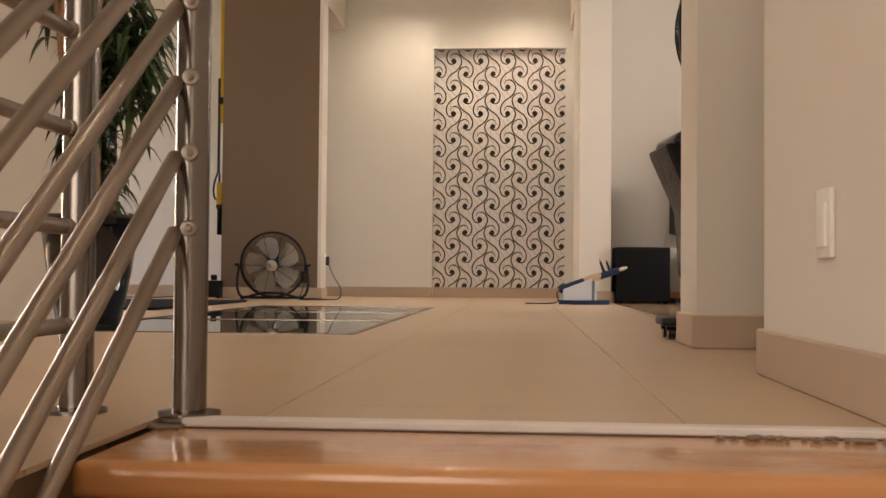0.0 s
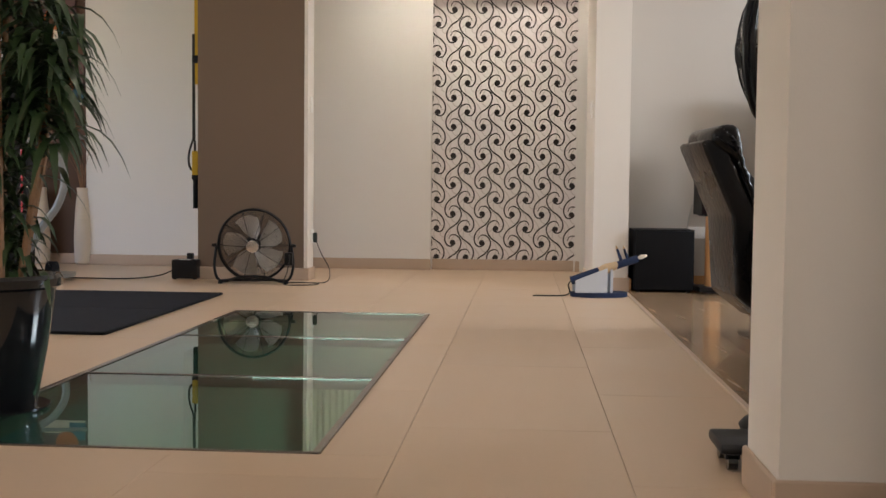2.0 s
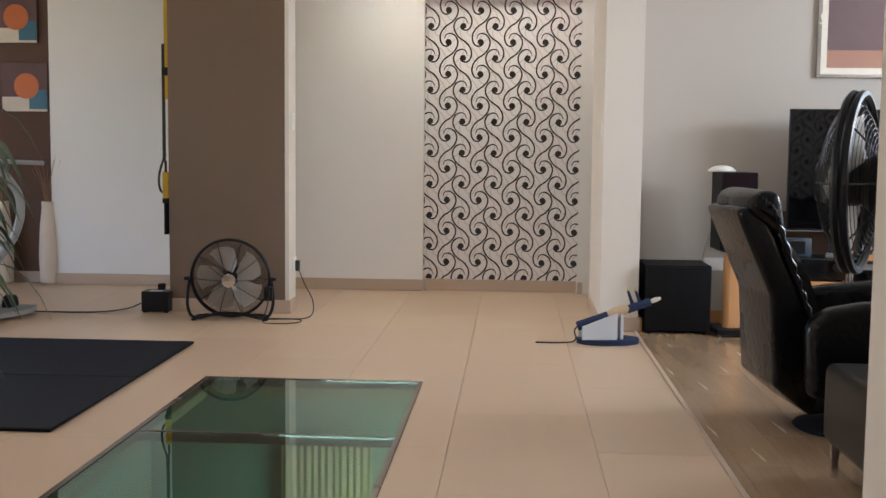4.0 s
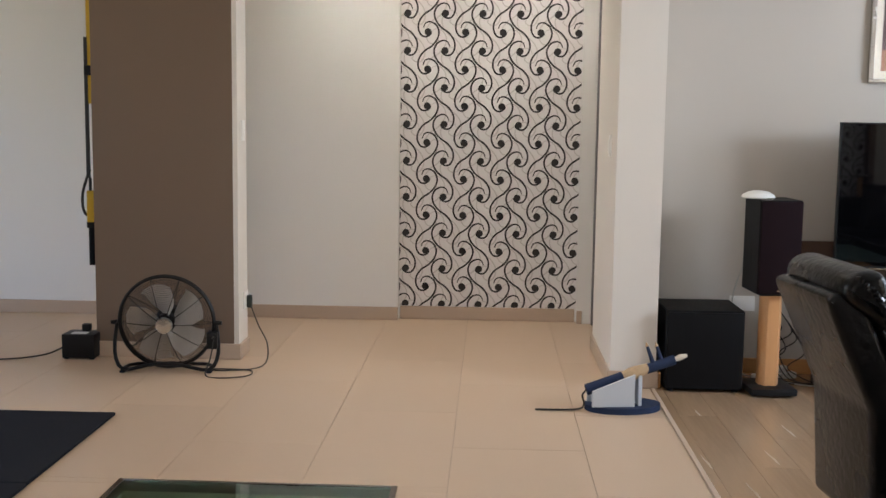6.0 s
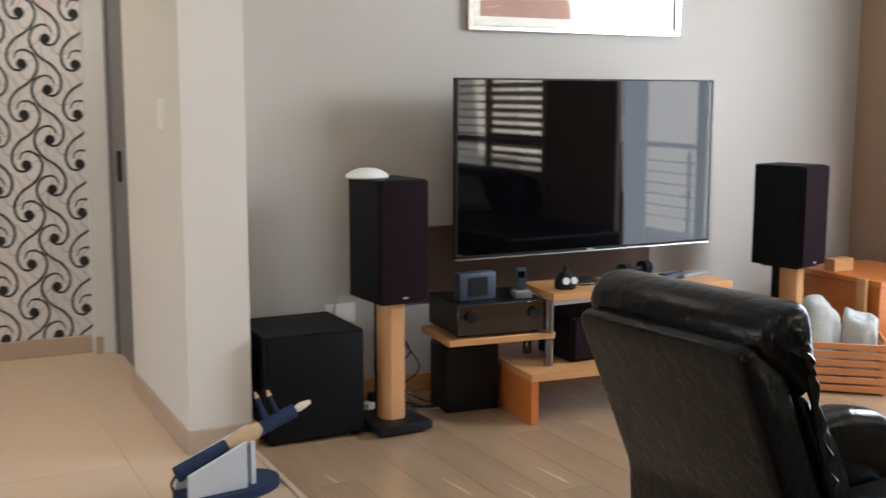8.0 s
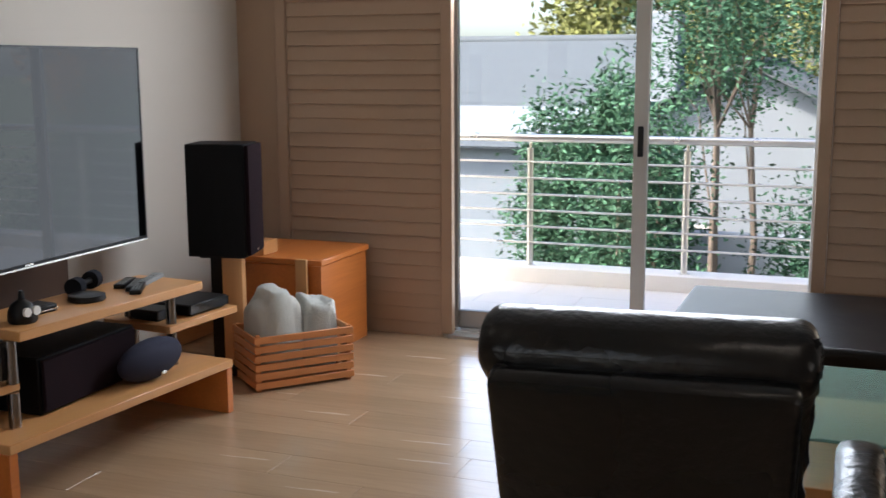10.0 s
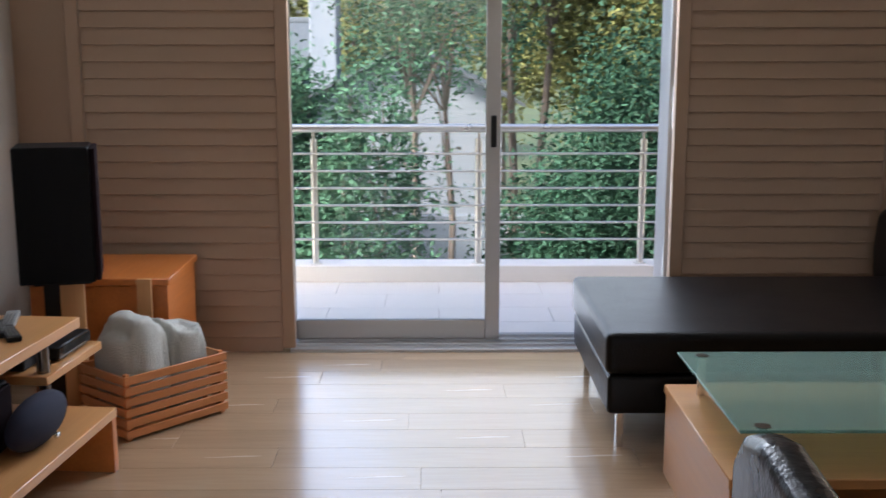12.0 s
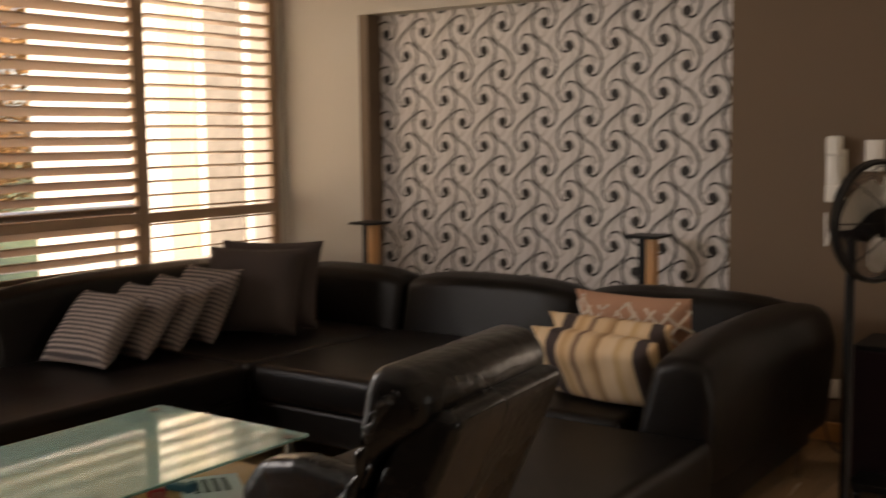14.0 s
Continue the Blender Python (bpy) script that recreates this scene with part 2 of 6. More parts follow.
def structure(name, bm, material, label="", category="", smooth=None):
    return solo(name, bm, material, label, category, kind="structure", smooth=smooth)


def B(*a, **k):
    return box(bmesh.new(), *a, **k)


# ---- large structure ----
H = 3.2
BACK, TVW, EAST, SOUTH = 10.92, 9.45, 4.575, 3.11
bm = bmesh.new()
box(bm, -6.5, 0.73, 1.585, 3.82, -0.12, -0.008)
box(bm, -6.5, -1.70, 3.82, 7.236, -0.12, -0.008)
box(bm, -0.575, 0.73, 3.82, 7.236, -0.12, -0.008)
box(bm, -6.5, 0.73, 7.236, 11.6, -0.12, -0.008)
box(bm, -6.5, -0.55, -3.6, 1.585, -0.12, -0.008)
box(bm, 0.73, 2.6, 9.65, 11.6, -0.12, -0.008)
floor = structure("floor", bm, "grout", "beige porcelain tiled hall floor with thin dark joints", "floor")
wood_floor = structure("wood_floor", B(0.731, 4.62, 1.6, 9.6, -0.12, -0.008), "grout", "grey-brown laminate plank floor of the living room", "floor")
structure("floor_trim", B(0.706, 0.73, 3.76, 8.985, -0.01, 0.006, bevel=0.003), "base", "narrow wooden strip between tile and laminate", "trim")

bm = bmesh.new()
box(bm, -4.12, -0.878, BACK, BACK + 0.3, 0, H)
box(bm, -0.878, 0.44, BACK + 0.07, BACK + 0.3, 0, H)
box(bm, -0.878, 0.44, BACK, BACK + 0.07, 2.49, H)
box(bm, 0.44, 2.6, BACK, BACK + 0.3, 0, H)
structure("wall_north", bm, "wall_white", "white painted wall with a shallow wallpapered niche", "wall")
structure("wall_north_umber", B(-6.5, -4.12, BACK + 0.1, BACK + 0.3, 0, H), "wall_umber", "dark umber painted accent wall", "wall")
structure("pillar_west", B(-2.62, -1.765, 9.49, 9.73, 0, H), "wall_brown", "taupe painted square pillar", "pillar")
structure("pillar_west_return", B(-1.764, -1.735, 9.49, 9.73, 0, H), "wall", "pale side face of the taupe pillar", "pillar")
structure("beam_west", B(-2.1, -1.775, 9.73, BACK, 2.69, H), "wall", "white lintel over the side opening", "beam")
bm = bmesh.new()
box(bm, 0.48, 0.735, 9.0, 10.07, 0, H)
box(bm, 0.48, 0.735, 10.07, BACK, 2.66, H)
structure("wall_passage_east", bm, "wall", "warm white wall end beside the passage", "wall")
bm = bmesh.new()
box(bm, 0.545, 0.73, 10.072, 10.13, 0, 2.655)
box(bm, 0.545, 0.73, 10.86, 10.918, 0, 2.655)
box(bm, 0.545, 0.73, 10.13, 10.86, 2.6, 2.655)
structure("door_frame_passage", bm, "door_grey", "grey steel door frame set back in the passage wall", "door frame")
pd = thing("passage_door", 0.58, 10.495, 0, 0, "closed grey flush door in the passage wall", "door")
part("leaf", B(-0.02, 0.02, -0.363, 0.363, 0.008, 2.598, bevel=0.003), "door_grey", pd)
part("lock_plate", B(-0.034, -0.0205, 0.13, 0.19, 0.97, 1.13, bevel=0.003), "black", pd)
structure("wall_tv", B(0.735, 4.825, TVW, TVW + 0.2, 0, H), "wall_grey_dim", "warm grey wall behind the television, its weaker light put into the colour", "wall")
structure("wall_side_room", B(2.4, 2.6, TVW + 0.2, BACK, 0, H), "wall", "plain wall of the side room", "wall")
bm = bmesh.new()
box(bm, EAST, EAST + 0.25, 9.17, TVW, 0, H)
box(bm, EAST, EAST + 0.25, 5.36, 9.17, 2.35, H)
box(bm, EAST, EAST + 0.25, 5.27, 5.36, 0, H)
box(bm, EAST, EAST + 0.25, SOUTH, 5.27, 2.45, H)
box(bm, EAST, EAST + 0.25, SOUTH, 5.27, 0, 0.72)
box(bm, EAST, EAST + 0.25, SOUTH - 0.3, SOUTH + 0.05, 0, H)
structure("wall_east", bm, "wall_grey", "warm grey outer wall with sliding door and window", "wall")
bm = bmesh.new()
box(bm, 3.955, EAST, SOUTH - 0.25, SOUTH, 0, H)
box(bm, 1.657, 3.955, SOUTH - 0.25, SOUTH, 2.16, H)
box(bm, 1.657, 3.955, SOUTH - 0.25, SOUTH - 0.12, 0, 2.16)
structure("wall_south", bm, "wall_grey", "warm grey wall with a wallpapered niche", "wall")
structure("wall_south_brown", B(0.75, 1.657, SOUTH - 0.25, SOUTH, 0, H), "wall_brown", "taupe painted wall beside the niche", "wall")
structure("niche_reveal", B(3.89, 3.955, SOUTH - 0.12, SOUTH + 0.003, 0, 2.16), "wall_brown", "taupe painted side of the wallpapered niche", "wall")
structure("pillar_stub", B(0.70, 0.833, 3.31, 3.36, 0, H), "wall", "warm white wall stub beside the pillar", "wall")
structure("pillar_east", B(0.52, 0.70, 3.31, 3.63, 0, H), "wall", "warm white square pillar", "pillar")
bm = bmesh.new()
box(bm, 0.525, 0.75, -3.6, 2.45, -2.0, H)
structure("wall_stair_east", bm, "wall", "warm white wall beside the stairs", "wall")
structure("wall_recess", B(0.75, 2.4, 2.3, 2.45, 0, H), "wall", "plain wall of the recess", "wall")
bm = bmesh.new()
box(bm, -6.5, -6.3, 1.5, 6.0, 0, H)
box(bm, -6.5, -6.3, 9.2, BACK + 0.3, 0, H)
# Opening from y 6.0 to 9.2 is added to let light in from the west.
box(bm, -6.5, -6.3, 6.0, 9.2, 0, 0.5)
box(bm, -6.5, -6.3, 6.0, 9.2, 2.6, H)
box(bm, -6.5, -6.3, -3.6, 1.5, -2.0, H)
structure("wall_west", bm, "wall", "warm white outer wall with an added, unseen window opening", "wall")
structure("wall_stair_south", B(-6.5, 0.75, -3.8, -3.6, -2.0, H), "wall", "plain wall behind the stairs", "wall")
bm = bmesh.new()
box(bm, -6.5, 4.825, -3.8, 11.3, H, H + 0.2)
ceiling = structure("ceiling", bm, "ceiling", "plain white ceiling", "ceiling")

# skirting
bm = bmesh.new()
for a in ((-4.12, -0.878, BACK - 0.014, BACK), (-0.866, 0.43, BACK + 0.056, BACK + 0.07), (0.44, 0.48, BACK - 0.014, BACK),
          (-6.3, -4.12, BACK + 0.086, BACK + 0.1), (-2.634, -1.721, 9.476, 9.49), (-1.735, -1.721, 9.49, 9.73), (-2.634, -2.62, 9.49, 9.73),
          (0.466, 0.748, 8.986, 9.0), (0.466, 0.48, 9.0, 10.07), (0.506, 0.833, 3.296, 3.31), (0.506, 0.52, 3.31, 3.63), (0.511, 0.525, 1.62, 2.464), (0.511, 0.9, 2.45, 2.464)):
    box(bm, *a, 0, 0.098, bevel=0.004)
structure("baseboard", bm, "base", "sandstone-coloured tile skirting", "baseboard")
bm = bmesh.new()
for a in ((0.748, 4.57, TVW - 0.016, TVW), (0.88, 4.57, SOUTH, SOUTH + 0.016), (0.748, 0.764, 9.0, TVW)):
    box(bm, *a, 0, 0.09, bevel=0.004)
structure("baseboard_wood", bm, "beech", "light wooden skirting of the living room", "baseboard")

structure("wall_west_end", B(-2.4, -1.9, 4.6, 4.8, 0, H), "wall", "warm white end of a short cross wall", "wall")


M["curtain"] = mat("golden_curtain_cloth", (0.72, 0.58, 0.36), 0.85, var=0.15, scale=6, bump=0.2, fine=120, stretch=(8, 8, 0.6))
# Lower room walls: the dimness below the glass is put into this dark teal.
M["lower_shade"] = mat("dimmed_lower_wall", (0.17, 0.22, 0.21), 0.8, var=0.05, scale=2)

# ---- wallpaper ----
SWIRL = [(0.105, 0.087), (0.047, 0.215), (-0.087, 0.25), (-0.244, 0.157), (-0.314, -0.03), (-0.26, -0.23), (-0.116, -0.407), (0.087, -0.55),
         (0.22, -0.756), (0.233, -0.96), (0.145, -1.12), (0.01, -1.145), (-0.1, -1.06), (-0.07, -0.99)]


def smooth_line(pts, n=4):
    out = []
    for i in range(len(pts) - 1):
        p0, p1, p2, p3 = (Vector(pts[max(0, min(len(pts) - 1, i + k))]) for k in (-1, 0, 1, 2))
        for j in range(n):
            t = j / n
            out.append(0.5 * ((2 * p1) + (p2 - p0) * t + (2 * p0 - 5 * p1 + 4 * p2 - p3) * t * t + (3 * p1 - p0 - 3 * p2 + p3) * t ** 3))
    return out + [Vector(pts[-1])]


def swirls(bm, x0, x1, z0, z1, y, face, pitch, rise, ax, az, width, dot=True):
    """Rows of S-shaped swirls that end in dots, printed on a wall; face: +1 looks to +y."""
    line = smooth_line([Vector((a, b, 0)) for a, b in SWIRL])
    nx, nz = int((x1 - x0) / pitch) + 3, int((z1 - z0) / rise) + 3
    for i in range(-nx - 2, nx + 2):
        for j in range(-nz - 3, nz + 3):
            for kind in (0, 1):
                s = -1 if kind else 1
                ox = ax + (i + 0.5 * kind) * pitch
                oz = az + (j + 0.5 * kind) * rise
                prev = None
                for k, p in enumerate(line):
                    q, r = line[max(0, k - 1)], line[min(len(line) - 1, k + 1)]
                    d = (r - q).normalized()
                    nrm = Vector((-d.y, d.x, 0)) * width * (0.55 + 0.45 * min(1, k / 12))
                    c = Vector((p.x * pitch, p.y * rise, 0))
                    pair = [bm.verts.new((ox + s * v.x, y, oz + v.y)) for v in (c + nrm, c - nrm)]
                    if prev:
                        bm.faces.new((prev[0], prev[1], pair[1], pair[0]))
                    prev = pair
                if dot:
                    bm.faces.new([bm.verts.new((ox + s * (-0.02 * pitch + 0.095 * pitch * math.cos(a)), y, oz - 1.02 * rise + 0.095 * pitch * math.sin(a))) for a in (2 * math.pi * k / 12 for k in range(12))])
    for co, no in (((x0, y, 0), (-1, 0, 0)), ((x1, y, 0), (1, 0, 0)), ((0, y, z0), (0, 0, -1)), ((0, y, z1), (0, 0, 1))):
        bmesh.ops.bisect_plane(bm, geom=bm.verts[:] + bm.edges[:] + bm.faces[:], plane_co=co, plane_no=no, clear_outer=True)
    bmesh.ops.recalc_face_normals(bm, faces=bm.faces[:])
    return bm


def wallpaper(name, x0, x1, z0, z1, y, face, ax, az, grey, label):
    paper = thing(name, (x0 + x1) / 2, y, z0, 0, label, "wallpaper")
    back = Matrix.Translation((-(x0 + x1) / 2, -y, -z0))
    for n, mt, bm in (("sheet", "wallpaper", B(x0, x1, min(y, y + 0.002 * face), max(y, y + 0.002 * face), z0, z1)),
                      ("grey_swirl", "pattern_grey", swirls(bmesh.new(), x0, x1, z0, z1, y + 0.0035 * face, face, 0.272, 0.266, ax + 0.055, az - 0.05, 0.004 if not grey else 0.007, False)),
                      ("black_swirl", "pattern_ink", swirls(bmesh.new(), x0, x1, z0, z1, y + 0.005 * face, face, 0.272, 0.266, ax, az, 0.0063))):
        bmesh.ops.transform(bm, matrix=back, verts=bm.verts[:])
        printed = part(n, bm, mt, paper, smooth=None)
        if n != "sheet":
            tagged(printed, kind="stuff")
    return paper


wallpaper("wallpaper_hall", -0.876, 0.438, 0.1, 2.488, BACK + 0.0695, -1, -0.823, 1.985, False, "pale wallpaper with black swirl pattern in a hall niche")
wallpaper("wallpaper_lounge", 1.658, 3.888, 0.1, 2.158, SOUTH - 0.1195, 1, 1.79, 1.655, True, "pale wallpaper with black and grey swirls in a lounge niche")

# ---- stairs ----
bm = bmesh.new()
structure("stair_carcass", B(-0.52, 0.52, -0.9, 1.57, -2.0, -1.55), "concrete", "rough concrete under the stairs", "stairs")
stairs = thing("staircase", 0, 1.58, 0, 0, "varnished reddish wooden staircase with rounded treads", "stairs")
for k in range(9):
    y1 = -0.265 * k
    bm = B(-0.5, 0.525, y1 - 0.29, y1 - 0.0 if k else y1 - 0.004, -0.054 - 0.18 * k, -0.009 - 0.18 * k, bevel=0.018, seg=4)
    part("tread", bm, "redwood", stairs)
    part("riser", B(-0.5, 0.525, y1 - 0.035, y1 - 0.015, -0.188 - 0.18 * k, -0.055 - 0.18 * k), "redwood", stairs)
structure("stair_landing", B(-6.3, 0.52, -3.6, -0.82, -1.7, -1.62), "redwood", "wooden landing below the stairs", "floor")
structure("stair_stringer", B(-0.6, -0.505, -0.9, 1.585, -1.7, -0.125), "concrete", "rough concrete edge beside the stairs", "stairs")
structure("floor_edge", B(-0.46, 0.515, 1.575, 1.613, -0.0085, 0.003, bevel=0.002), "wallpaper", "pale cut tile edge above the wooden stair", "trim")
bm = bmesh.new()
random.seed(5)
for k in range(40):
    x = random.uniform(0.27, 0.51) if k < 26 else random.uniform(-0.52, -0.46)
    s = random.uniform(0.002, 0.005)
    y = random.uniform(1.545, 1.57)
    bmesh.ops.create_icosphere(bm, subdivisions=1, radius=s, matrix=Matrix.LocRotScale((x, y, -0.0085 + s * 0.5), None, (random.uniform(1, 3), 1, 0.7)))
solo("mortar_crumbs", bm, "concrete", "loose grey mortar crumbs on the stair edge", "rubble", kind="stuff")


def cleat(parent, x, y, z, dx, dy):
    bm = bmesh.new()
    lathe(bm, [(0.0105, -0.006), (0.012, -0.002), (0.012, 0.002), (0.0105, 0.004), (0.006, 0.0045), (0.0055, 0.008), (0.002, 0.0095)], 18)
    bmesh.ops.transform(bm, matrix=Matrix.Translation((x, y, z)) @ Vector((dx, dy, 0)).to_track_quat("Z", "Y").to_matrix().to_4x4(), verts=bm.verts[:])
    part("cleat", bm, "bar_steel", parent, "round chrome rail clamp")


rail = thing("stair_railing", -0.466, 1.631, 0, 0, "brushed steel stair railing with sloping round bars", "railing")
part("post", tube(bmesh.new(), [(0, 0, 0.004), (0, 0, 1.0)], 0.0245, 24), "steel", rail)
part("flange", lathe(bmesh.new(), [(0.045, 0), (0.045, 0.006), (0.026, 0.009)], 28), "steel", rail)
for k in range(8):
    z = 0.262 + 0.108 * k
    part("bar", tube(bmesh.new(), [(-0.02, -0.018, z + 0.0), (-0.02, -0.05, z - 0.022), (-0.02, -2.4, z - 0.022 - 2.35 * 0.72)], 0.0115, 12), "bar_steel", rail)
    cleat(rail, 0.003, -0.0245, z + 0.006, 0.1, -1)
part("handrail", tube(bmesh.new(), [(0, 0.02, 1.03), (0, -0.05, 1.01), (0, -2.4, 1.01 - 2.35 * 0.72)], 0.024, 16), "steel", rail)
part("lower_post", tube(bmesh.new(), [(0, -2.3, -1.62), (0, -2.3, -0.6)], 0.0245, 16), "steel", rail)
guard = thing("guard_railing", -0.637, 1.639, 0, 0, "brushed steel guard railing with level round bars", "railing")
part("post", tube(bmesh.new(), [(0, 0, 0.004), (0, 0, 1.0)], 0.0245, 24), "steel", guard)
part("flange", lathe(bmesh.new(), [(0.045, 0), (0.045, 0.006), (0.026, 0.009)], 28), "steel", guard)
for k in range(6):
    z = 0.127 + 0.143 * k
    part("bar", tube(bmesh.new(), [(-0.012, 0.0, z), (-0.012, -1.9, z)], 0.0115, 12), "bar_steel", guard)
    cleat(guard, -0.006, -0.0245, z, -0.2, -1)
part("handrail", tube(bmesh.new(), [(0, 0.02, 1.03), (0, -1.9, 1.03)], 0.024, 16), "steel", guard)
part("far_post", tube(bmesh.new(), [(0, -1.85, 0.0), (0, -1.85, 1.0)], 0.0245, 16), "steel", guard)

# ---- glass floor ----
gf = thing("glass_floor_panel", -1.135, 5.51, 0, 0, "walk-on greenish glass floor panel in a steel frame", "floor panel")
for y0, y1 in ((3.83, 4.995), (5.005, 6.125), (6.135, 7.226)):
    pane = part("pane", B(-0.55, 0.55, y0 - 5.51 + 0.004, y1 - 5.51 - 0.004, -0.022, 0.0), "floor_glass", gf, "thick green glass pane")
    pane.visible_shadow = False
for y in (3.826, 5.0, 6.13, 7.23):
    part("cross_bar", B(-0.565, 0.565, y - 5.51 - 0.007, y - 5.51 + 0.007, -0.06, 0.0035, bevel=0.0015), "steel", gf)
for x in (-0.562, 0.559):
    part("edge_bar", B(x - 0.012, x + 0.012, 3.819 - 5.51, 7.237 - 5.51, -0.06, 0.004, bevel=0.0015), "steel", gf)
bm = bmesh.new()
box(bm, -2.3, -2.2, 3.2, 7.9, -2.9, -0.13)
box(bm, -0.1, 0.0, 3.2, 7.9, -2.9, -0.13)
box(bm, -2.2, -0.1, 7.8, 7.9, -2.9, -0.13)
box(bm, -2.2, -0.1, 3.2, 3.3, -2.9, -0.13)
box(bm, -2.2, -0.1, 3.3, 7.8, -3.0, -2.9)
structure("lower_room", bm, "lower_shade", "room seen below the glass floor, its dimness put into the wall colour", "room")
curtain = thing("lower_curtain", -1.15, 7.7, -2.85, 0, "pale golden curtain hanging in daylight in the room below", "curtain")
bm = bmesh.new()
prev = None
for k in range(91):
    x = -0.26 + 0.52 * k / 90
    d = 0.022 * math.sin(k * 0.9) + 0.012 * math.sin(k * 0.37 + 1.0)
    pair = [bm.verts.new((x + 0.004 * math.sin(k), d, 0)), bm.verts.new((x, d * 0.6, 2.35))]
    if prev:
        bm.faces.new((prev[0], pair[0], pair[1], prev[1]))
    prev = pair
bmesh.ops.solidify(bm, geom=bm.faces[:], thickness=0.002)
part("cloth", bm, "curtain", curtain)
part("rod", tube(bmesh.new(), [(-0.45, 0, 2.365), (0.4, 0, 2.365)], 0.012, 10), "steel", curtain)
area("lower_window_daylight", (-0.35, 6.9, -1.2), (-1.25, 7.72, -1.2), 0.6, 1.6, 6.0, (1.0, 0.84, 0.58))
solo("lower_table", box(box(bmesh.new(), -1.95, -1.05, 4.4, 6.3, -2.2, -2.15), -1.55, -1.45, 5.2, 5.4, -2.9, -2.2), "table_glass", "dim teal glass table in the room below", "table")

# ---- hall: plant ----
def leaf_blades(n, seed, spots, lo, hi, wide):
    """Long drooping blades that spring from the given spots."""
    rnd = random.Random(seed)
    bm = bmesh.new()
    for k in range(n):
        p = Vector(rnd.choice(spots)) + Vector((rnd.gauss(0, 0.03), rnd.gauss(0, 0.03), rnd.gauss(0, 0.09)))
        a, ln, w = rnd.uniform(0, 2 * math.pi), rnd.uniform(lo, hi), rnd.uniform(wide * 0.7, wide * 1.2)
        out, lift, side = Vector((math.cos(a), math.sin(a), 0)), rnd.uniform(0.1, 0.9), Vector((-math.sin(a), math.cos(a), 0))
        prev = None
        for i in range(6):
            t = i / 5
            c = p + out * ln * t * (1 - 0.25 * t) + Vector((0, 0, ln * (lift * t - (0.75 + lift * 0.5) * t * t)))
            h = w * math.sin(math.pi * min(1, 0.12 + t * 0.88)) * 0.5 + 0.0006
            row = [bm.verts.new(c - side * h), bm.verts.new(c + Vector((0, 0, -h * 0.35))), bm.verts.new(c + side * h)]
            if prev:
                bm.faces.new((prev[0], prev[1], row[1], row[0]))
                bm.faces.new((prev[1], prev[2], row[2], row[1]))
            prev = row
    return bm


plant = thing("potted_plant", -1.70, 4.30, 0, 0, "tall cane plant with drooping leaves in a glossy black pot", "plant")
part("pot", lathe(bmesh.new(), [(0.115, 0.005), (0.125, 0.02), (0.16, 0.2), (0.182, 0.36), (0.184, 0.385), (0.205, 0.395), (0.208, 0.42), (0.2, 0.432), (0.185, 0.43), (0.178, 0.4), (0.17, 0.37)], 48), "glaze", plant, "glossy black glazed pot")
part("saucer", lathe(bmesh.new(), [(0.15, 0), (0.165, 0.004), (0.165, 0.012), (0.15, 0.012)], 36), "glaze", plant)
part("soil", lathe(bmesh.new(), [(0.172, 0.36), (0.1, 0.385), (0.01, 0.39)], 24), "soil", plant)
random.seed(11)
tips = []
for k in range(7):
    a = k * 0.9
    b, t = Vector((0.08 * math.cos(a), 0.08 * math.sin(a), 0.37)), Vector((0.2 * math.cos(a), 0.2 * math.sin(a), 1.1 + 0.17 * k))
    mid = (b + t) / 2 + Vector((random.uniform(-0.04, 0.04), random.uniform(-0.04, 0.04), 0))
    part("cane", tube(bmesh.new(), [b, mid, t], [0.014, 0.011, 0.008], 8), "stem", plant)
    tips += [tuple(b.lerp(t, f)) for f in (0.78, 0.86, 0.93, 1.0)]
low = [(0.07 * math.cos(k), 0.07 * math.sin(k), 0.5 + 0.07 * k) for k in range(9)]
part("lower_leaves", leaf_blades(420, 8, low, 0.09, 0.17, 0.024), "leaf", plant)
part("leaves", leaf_blades(820, 3, tips, 0.14, 0.26, 0.028), "leaf", plant)

